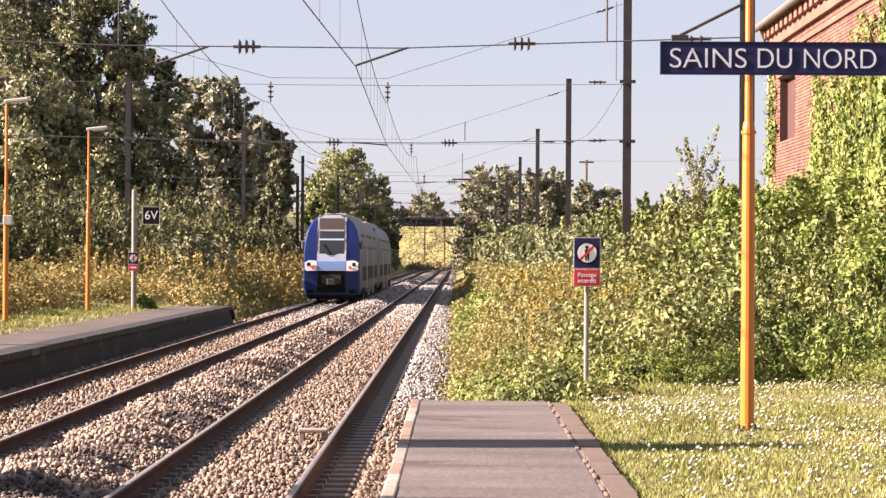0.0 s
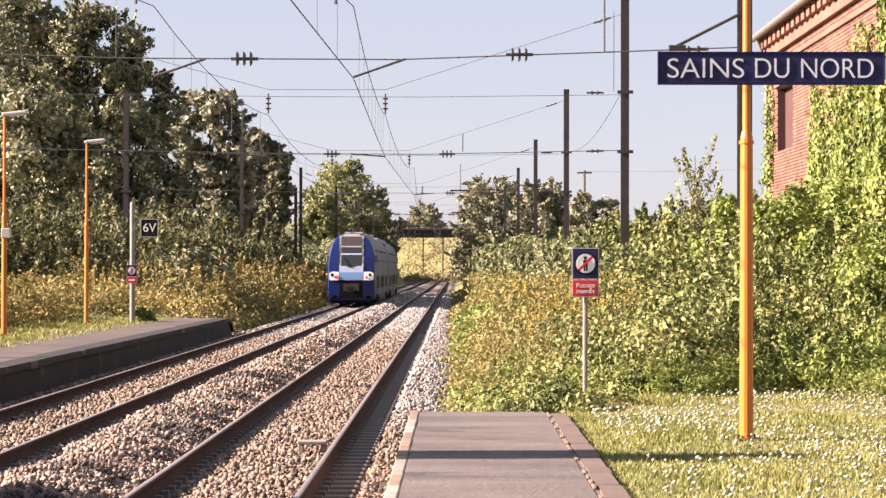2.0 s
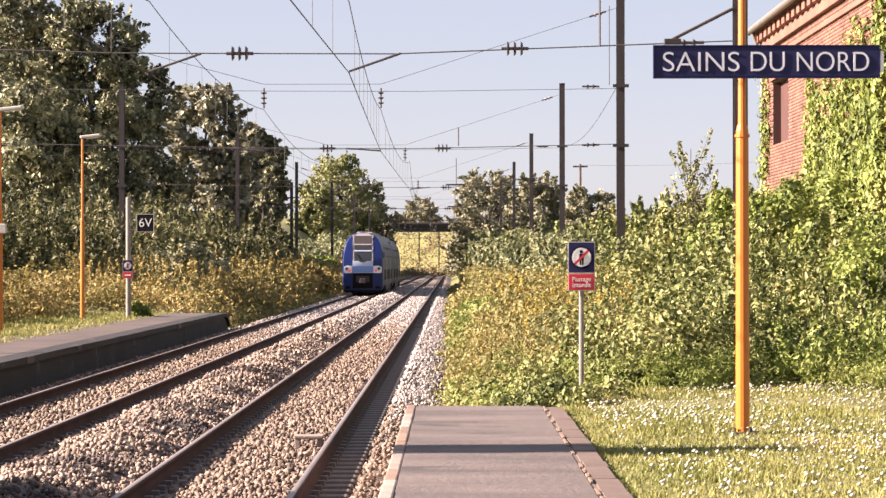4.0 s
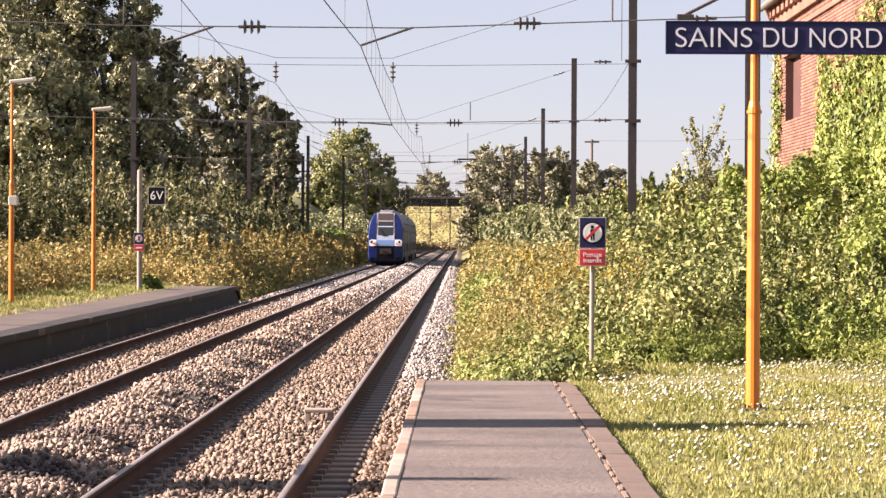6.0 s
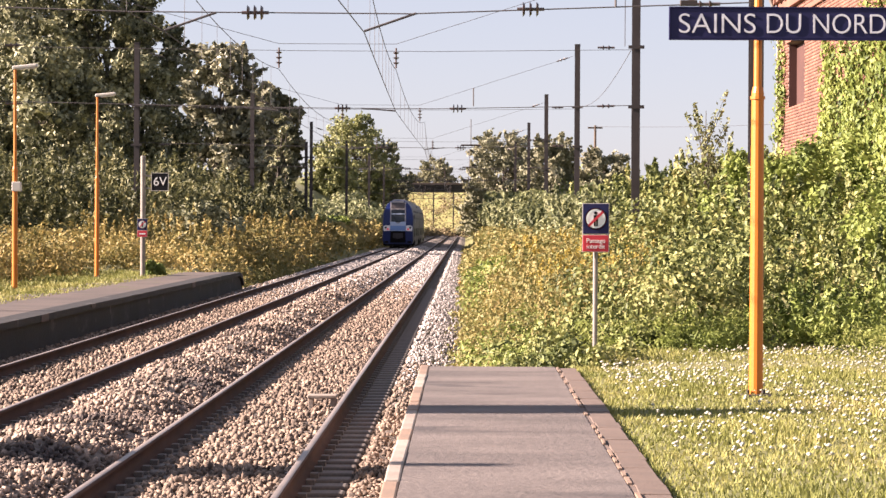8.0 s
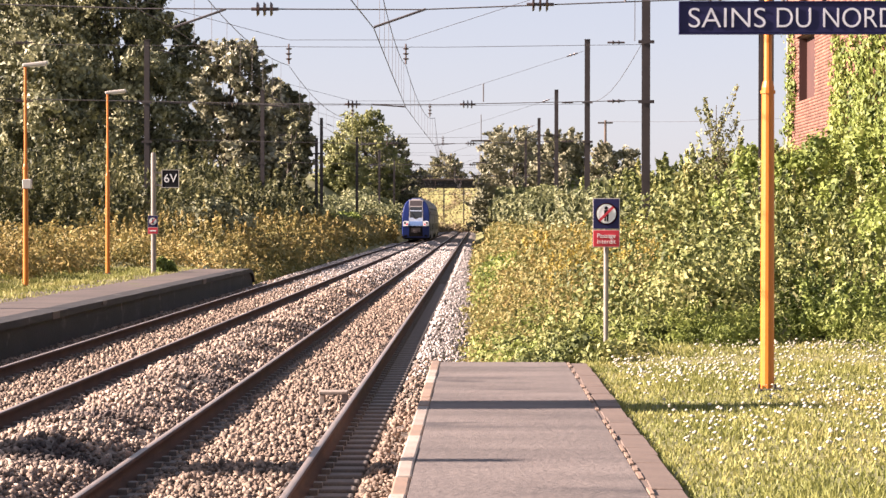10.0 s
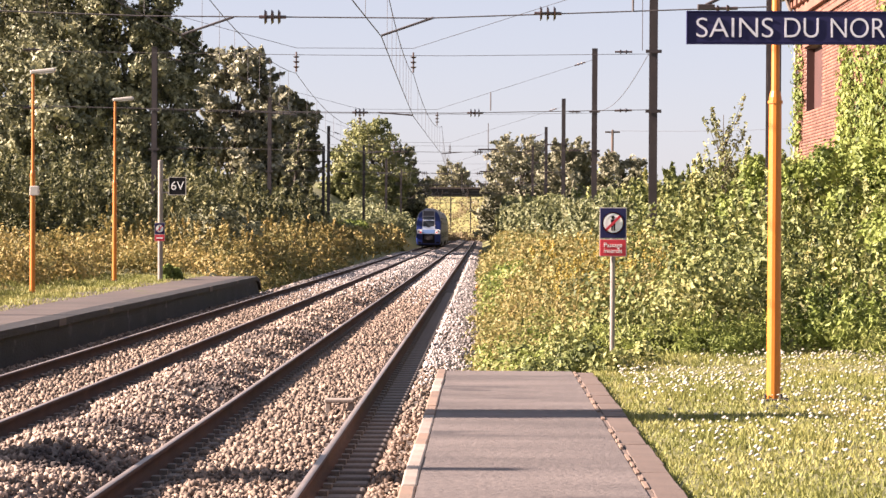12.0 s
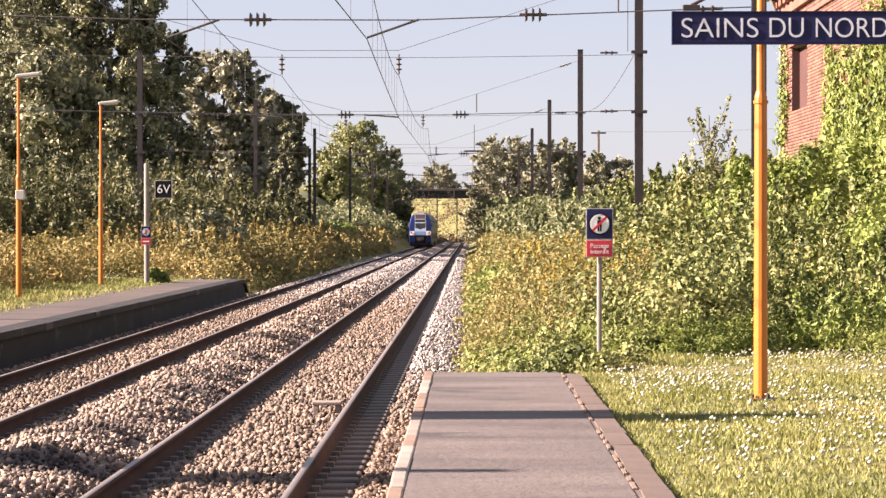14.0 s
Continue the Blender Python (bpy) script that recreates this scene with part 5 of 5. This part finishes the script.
def build_lawn():
    """Short grass with clover heads beside the platform."""
    rng = np.random.default_rng(50)
    n = 100000
    y = 12.6 + rng.random(n) ** 1.1 * 17.4
    x = rng.uniform(1.24, 9.0, n)
    lx, ly = rng.uniform(-15, -9.0, 45000), rng.uniform(30, 76, 45000)
    x, y = np.concatenate([x, lx]), np.concatenate([y, ly])
    z = np.asarray(ground_z(x, y))
    h = rng.uniform(0.015, 0.05, len(x)) * (1 + 0.8 * (np.sin(x * 2.1) * np.sin(y * 1.3) > 0.3)) * np.where(x < 0, 1.9, 1)
    a = rng.uniform(0, math.tau, len(x))
    w = rng.uniform(0.005, 0.011, len(x)) * np.where(x < 0, 2.5, 1)
    base = np.stack([x, y, z], -1)
    side = np.stack([np.cos(a), np.sin(a), 0 * a], -1) * w[:, None]
    tip = base + np.stack([rng.normal(0, 0.4, len(x)) * h, rng.normal(0, 0.4, len(x)) * h, h], -1)
    v = np.stack([base - side, base + side, tip], 1).reshape(-1, 3)
    tagged(part("grass", quick("grass", v, np.arange(len(v)).reshape(-1, 3)), GRASS), "sunlit yellow-green mown grass", "grass", kind="stuff")
    n = 5200
    y = 12.6 + rng.random(n) ** 0.6 * 16.1
    x = rng.uniform(1.5, 8.0, n)
    keep = (np.sin(x * 1.7 + 1) * np.cos(y * 0.9) + rng.normal(0, 0.6, n)) > -0.1
    x, y = x[keep], y[keep]
    n = len(x)
    z = np.asarray(ground_z(x, y)) + rng.uniform(0.04, 0.10, n)
    r = rng.uniform(0.010, 0.026, n)
    octa = np.array([[1, 0, 0], [0, 1, 0], [-1, 0, 0], [0, -1, 0], [0, 0, 0.7], [0, 0, -0.7]])
    v = octa[None] * r[:, None, None] * rng.uniform(0.7, 1.2, (n, 6, 1)) + np.stack([x, y, z], -1)[:, None, :]
    F = np.array([[0, 1, 4], [1, 2, 4], [2, 3, 4], [3, 0, 4], [1, 0, 5], [2, 1, 5], [3, 2, 5], [0, 3, 5]])[None] + 6 * np.arange(n)[:, None, None]
    tagged(part("clover_flowers", quick("clover_flowers", v.reshape(-1, 3), F.reshape(-1, 3)), PETAL), "small white clover flowers scattered in the grass", "flowers", kind="stuff")


build_lawn()


# ---- brick building ----
BX, BY0, BY1, BTOP = 8.0, 36.0, 59.2, 7.9


def build_building():
    thing = empty("brick_building", pose(0, 0, 0), "old red brick station building overgrown with ivy", "building")
    z0 = 0.2
    bm = boxes((BX + 0.3, BX + 9, BY0, BY1 - 0.02, z0, BTOP), (BX + 0.02, BX + 0.3, BY0, 55.0, z0, BTOP), (BX + 0.02, BX + 0.3, 57.75, BY1 - 0.02, z0, BTOP), (BX + 0.02, BX + 0.3, 55.0, 57.75, z0, 4.9), (BX + 0.02, BX + 0.3, 55.0, 57.75, 6.5, BTOP))
    part("wall", bm, MORTAR, thing, "mortar core of the brick walls")
    rng = np.random.default_rng(60)
    courses = np.arange(2.2, BTOP - 0.02, 0.076)
    pos = []
    for k, z in enumerate(courses):
        y = BY0 + (0.11 if k % 2 else 0.0)
        while y < BY1 - 0.1:
            wl = 0.22
            if not (55.0 - 0.1 < y < 57.75 and 4.9 < z < 6.5):
                pos.append((y, z, wl))
            y += 0.232
    pos = np.array(pos)
    n = len(pos)
    cube = np.array([[0, 0, 0], [0, 1, 0], [0, 1, 1], [0, 0, 1], [1, 0, 0], [1, 1, 0], [1, 1, 1], [1, 0, 1]], dtype=float)
    size = np.stack([np.full(n, 0.05), pos[:, 2], np.full(n, 0.064)], -1)
    org = np.stack([BX - 0.006 - rng.uniform(0, 0.008, n), pos[:, 0], pos[:, 1]], -1)
    v = cube[None] * size[:, None, :] + org[:, None, :]
    fc = np.array([[0, 3, 2, 1], [2, 3, 7, 6], [0, 1, 5, 4], [0, 4, 7, 3], [1, 2, 6, 5]])
    F = fc[None] + 8 * np.arange(n)[:, None, None]
    tagged(part("bricks", quick("bricks", v.reshape(-1, 3), F.reshape(-1, 4)), BRICK, thing, "red bricks laid in courses"), kind="stuff")
    niche = part("blind_window", boxes((BX + 0.2, BX + 0.29, 55.02, 57.73, 4.91, 6.49)), SHADED_BRICK, thing, "bricked-up window recess")
    part("reveal", boxes((BX + 0.005, BX + 0.29, 57.70, 57.745, 4.91, 6.49)), SHADED_BRICK, niche)
    part("lintel", boxes((BX - 0.06, BX + 0.04, 54.8, 57.95, 6.52, 6.8), bevel=0.01), BRICK, niche)
    part("cornice", boxes((BX - 0.12, BX + 0.1, BY0, BY1 + 0.1, BTOP - 0.55, BTOP - 0.30), bevel=0.02), BRICK, thing, "projecting brick cornice")
    part("string_course", boxes((BX - 0.07, BX + 0.1, BY0, BY1 + 0.05, BTOP - 0.86, BTOP - 0.76), bevel=0.015), BRICK, thing, "thin projecting brick course")
    for i in range(30):
        y = BY1 - 0.2 - i * 0.78
        part("dentil", boxes((BX - 0.24, BX + 0.05, y - 0.2, y + 0.2, BTOP - 0.296, BTOP - 0.06), bevel=0.012), BRICK, thing, "projecting brick block under the eaves")
    part("soffit", boxes((BX - 0.30, BX + 0.2, BY0, BY1 + 0.2, BTOP - 0.05, BTOP + 0.03)), WOOD, thing)
    bm = bmesh.new()
    vs = [bm.verts.new(p) for p in ((BX - 0.32, BY0, BTOP + 0.034), (BX - 0.32, BY1 + 0.25, BTOP + 0.034), (BX + 4.5, BY1 - 2.4, BTOP + 3.0), (BX + 4.5, BY0, BTOP + 3.0), (BX + 9.6, BY0, BTOP + 0.03), (BX + 9.6, BY1 + 0.55, BTOP + 0.03))]
    for f in ((0, 1, 2, 3), (3, 2, 5, 4), (1, 5, 2), (0, 4, 5, 1), (0, 3, 4)):
        bm.faces.new([vs[i] for i in f])
    bmesh.ops.recalc_face_normals(bm, faces=bm.faces)
    part("roof", bm, SLATE, thing, "grey slate roof")
    gut = bmesh.new()
    tube(gut, (BX - 0.38, BY0, BTOP + 0.02), (BX - 0.38, BY1 + 0.3, BTOP + 0.02), 0.085, seg=12)
    part("gutter", gut, GALV, thing, "pale metal gutter")
    pipe = bmesh.new()
    tube(pipe, (BX - 0.10, BY1 - 0.25, 0.3), (BX - 0.10, BY1 - 0.25, BTOP - 0.7), 0.05, seg=10)
    tube(pipe, (BX - 0.10, BY1 - 0.25, BTOP - 0.7), (BX - 0.36, BY1 - 0.25, BTOP - 0.02), 0.05, seg=10)
    part("downpipe", pipe, GALV, thing, "pale metal downpipe")


build_building()


def build_ivy():
    rng = np.random.default_rng(61)
    cl = []
    strands = []
    for _ in range(46):
        y0 = rng.uniform(37, 51.2)
        top = rng.uniform(5.6, 7.4) if y0 < 46.5 else rng.uniform(4.4, 6.3)
        strands.append((y0, top, rng.uniform(0.02, 0.30)))
    for y0, top, reach in strands:
        z = 0.5
        while z < top:
            t = z / top
            cl.append((BX - 0.08 - reach * (1 - 0.7 * t), y0 + rng.normal(0, 0.16 - 0.08 * t), z, rng.uniform(0.10, 0.22) * (1.15 - 0.5 * t)))
            z += 0.13
    for _ in range(260):
        y = rng.uniform(51.2, 59.0)
        z = rng.uniform(0.5, 3.2 + 0.7 * math.sin(y * 2.3))
        cl.append((BX - 0.12, y, z, rng.uniform(0.14, 0.28)))
    for _ in range(55):
        z = rng.uniform(3, 7.0)
        cl.append((BX - 0.12, 58.6 + rng.normal(0, 0.2) + 0.2 * math.sin(z * 2), z, rng.uniform(0.10, 0.2)))
    p, d = clump_points(cl, 50000, rng, 0.5)
    d[:, 0] -= 0.8
    ivy = part("ivy", leaf_mesh("ivy", p, d, np.full(len(p), 0.085), rng, long=1.5, wild=0.3, droop=1.5), LEAF_BRIGHT)
    tagged(ivy, "bright green ivy hanging over the brick wall", "ivy", kind="stuff")


build_ivy()


pole = empty("utility_pole", pose(12.2, 220, 0), "distant wooden utility pole with a crossarm", "utility pole")
part("post", tube(bmesh.new(), (0, 0, 0), (0, 0, 11.4), 0.16, 0.11), WOOD, pole)
part("crossarm", boxes((-0.7, 0.7, -0.06, 0.06, 11.1, 11.25)), WOOD, pole)


line = [(12.2 + 2.1 * k, 220 - 1.5 * k, 11.3 - 0.25 * math.sin(math.pi * k / 10)) for k in range(11)]
tagged(part("utility_cable", sweep(line, 0.014), WIRE), "thin cable leading away from a wooden pole", "cable")


# ---- road bridge over the line ----
def build_bridge():
    thing = empty("bridge", pose(-4.3, 392, 0), "low dark road bridge over the railway cutting", "bridge", kind="structure")
    part("deck", boxes((-16, 16, -4, 4, 7.35, 8.55), bevel=0.05), OLD_CONCRETE, thing, "dark concrete deck")
    part("parapet", boxes((-16, 16, -4.15, -3.9, 8.55, 8.85), bevel=0.02), OLD_TOP, thing, "pale parapet kerb")
    rail = bmesh.new()
    for k in range(33):
        tube(rail, (-16 + k, -4.02, 8.85), (-16 + k, -4.02, 9.75), 0.02, seg=5)
    for z in (9.3, 9.75):
        tube(rail, (-16, -4.02, z), (16, -4.02, z), 0.02, seg=5)
    part("railing", rail, STEEL_DARK, thing)
    for s in (-1, 1):
        part("abutment", boxes((s * 7.6 - 1.1, s * 7.6 + 1.1, -4, 4, -0.5, 7.35), bevel=0.05), OLD_CONCRETE, thing, "dark concrete abutment")
    for x in (-5.9,):
        bm = bmesh.new()
        for y in (-3.4, 0, 3.4):
            tube(bm, (x, y, -0.4), (x, y, 7.35), 0.22, seg=12)
        part("pier", bm, OLD_CONCRETE, thing)


build_bridge()


# ---- what moves ----
def train_y(t):
    """The rear of the train along the line: it draws away and gathers speed."""
    return 104.5 + 10.5 * t + 0.07 * t * t


def motions():
    times = [k * 0.5 for k in range(29)]
    walk(TRAIN, [(t, pose(TRACKS[1], train_y(t), 0)) for t in times])
    ticks = [k / 30 for k in range(421)]
    for axle, along in AXLES:
        walk(axle, [(t, pose(0, along, 0.42, math.degrees(-(train_y(t) - train_y(0)) / 0.39), 0, 0)) for t in ticks])


motions()
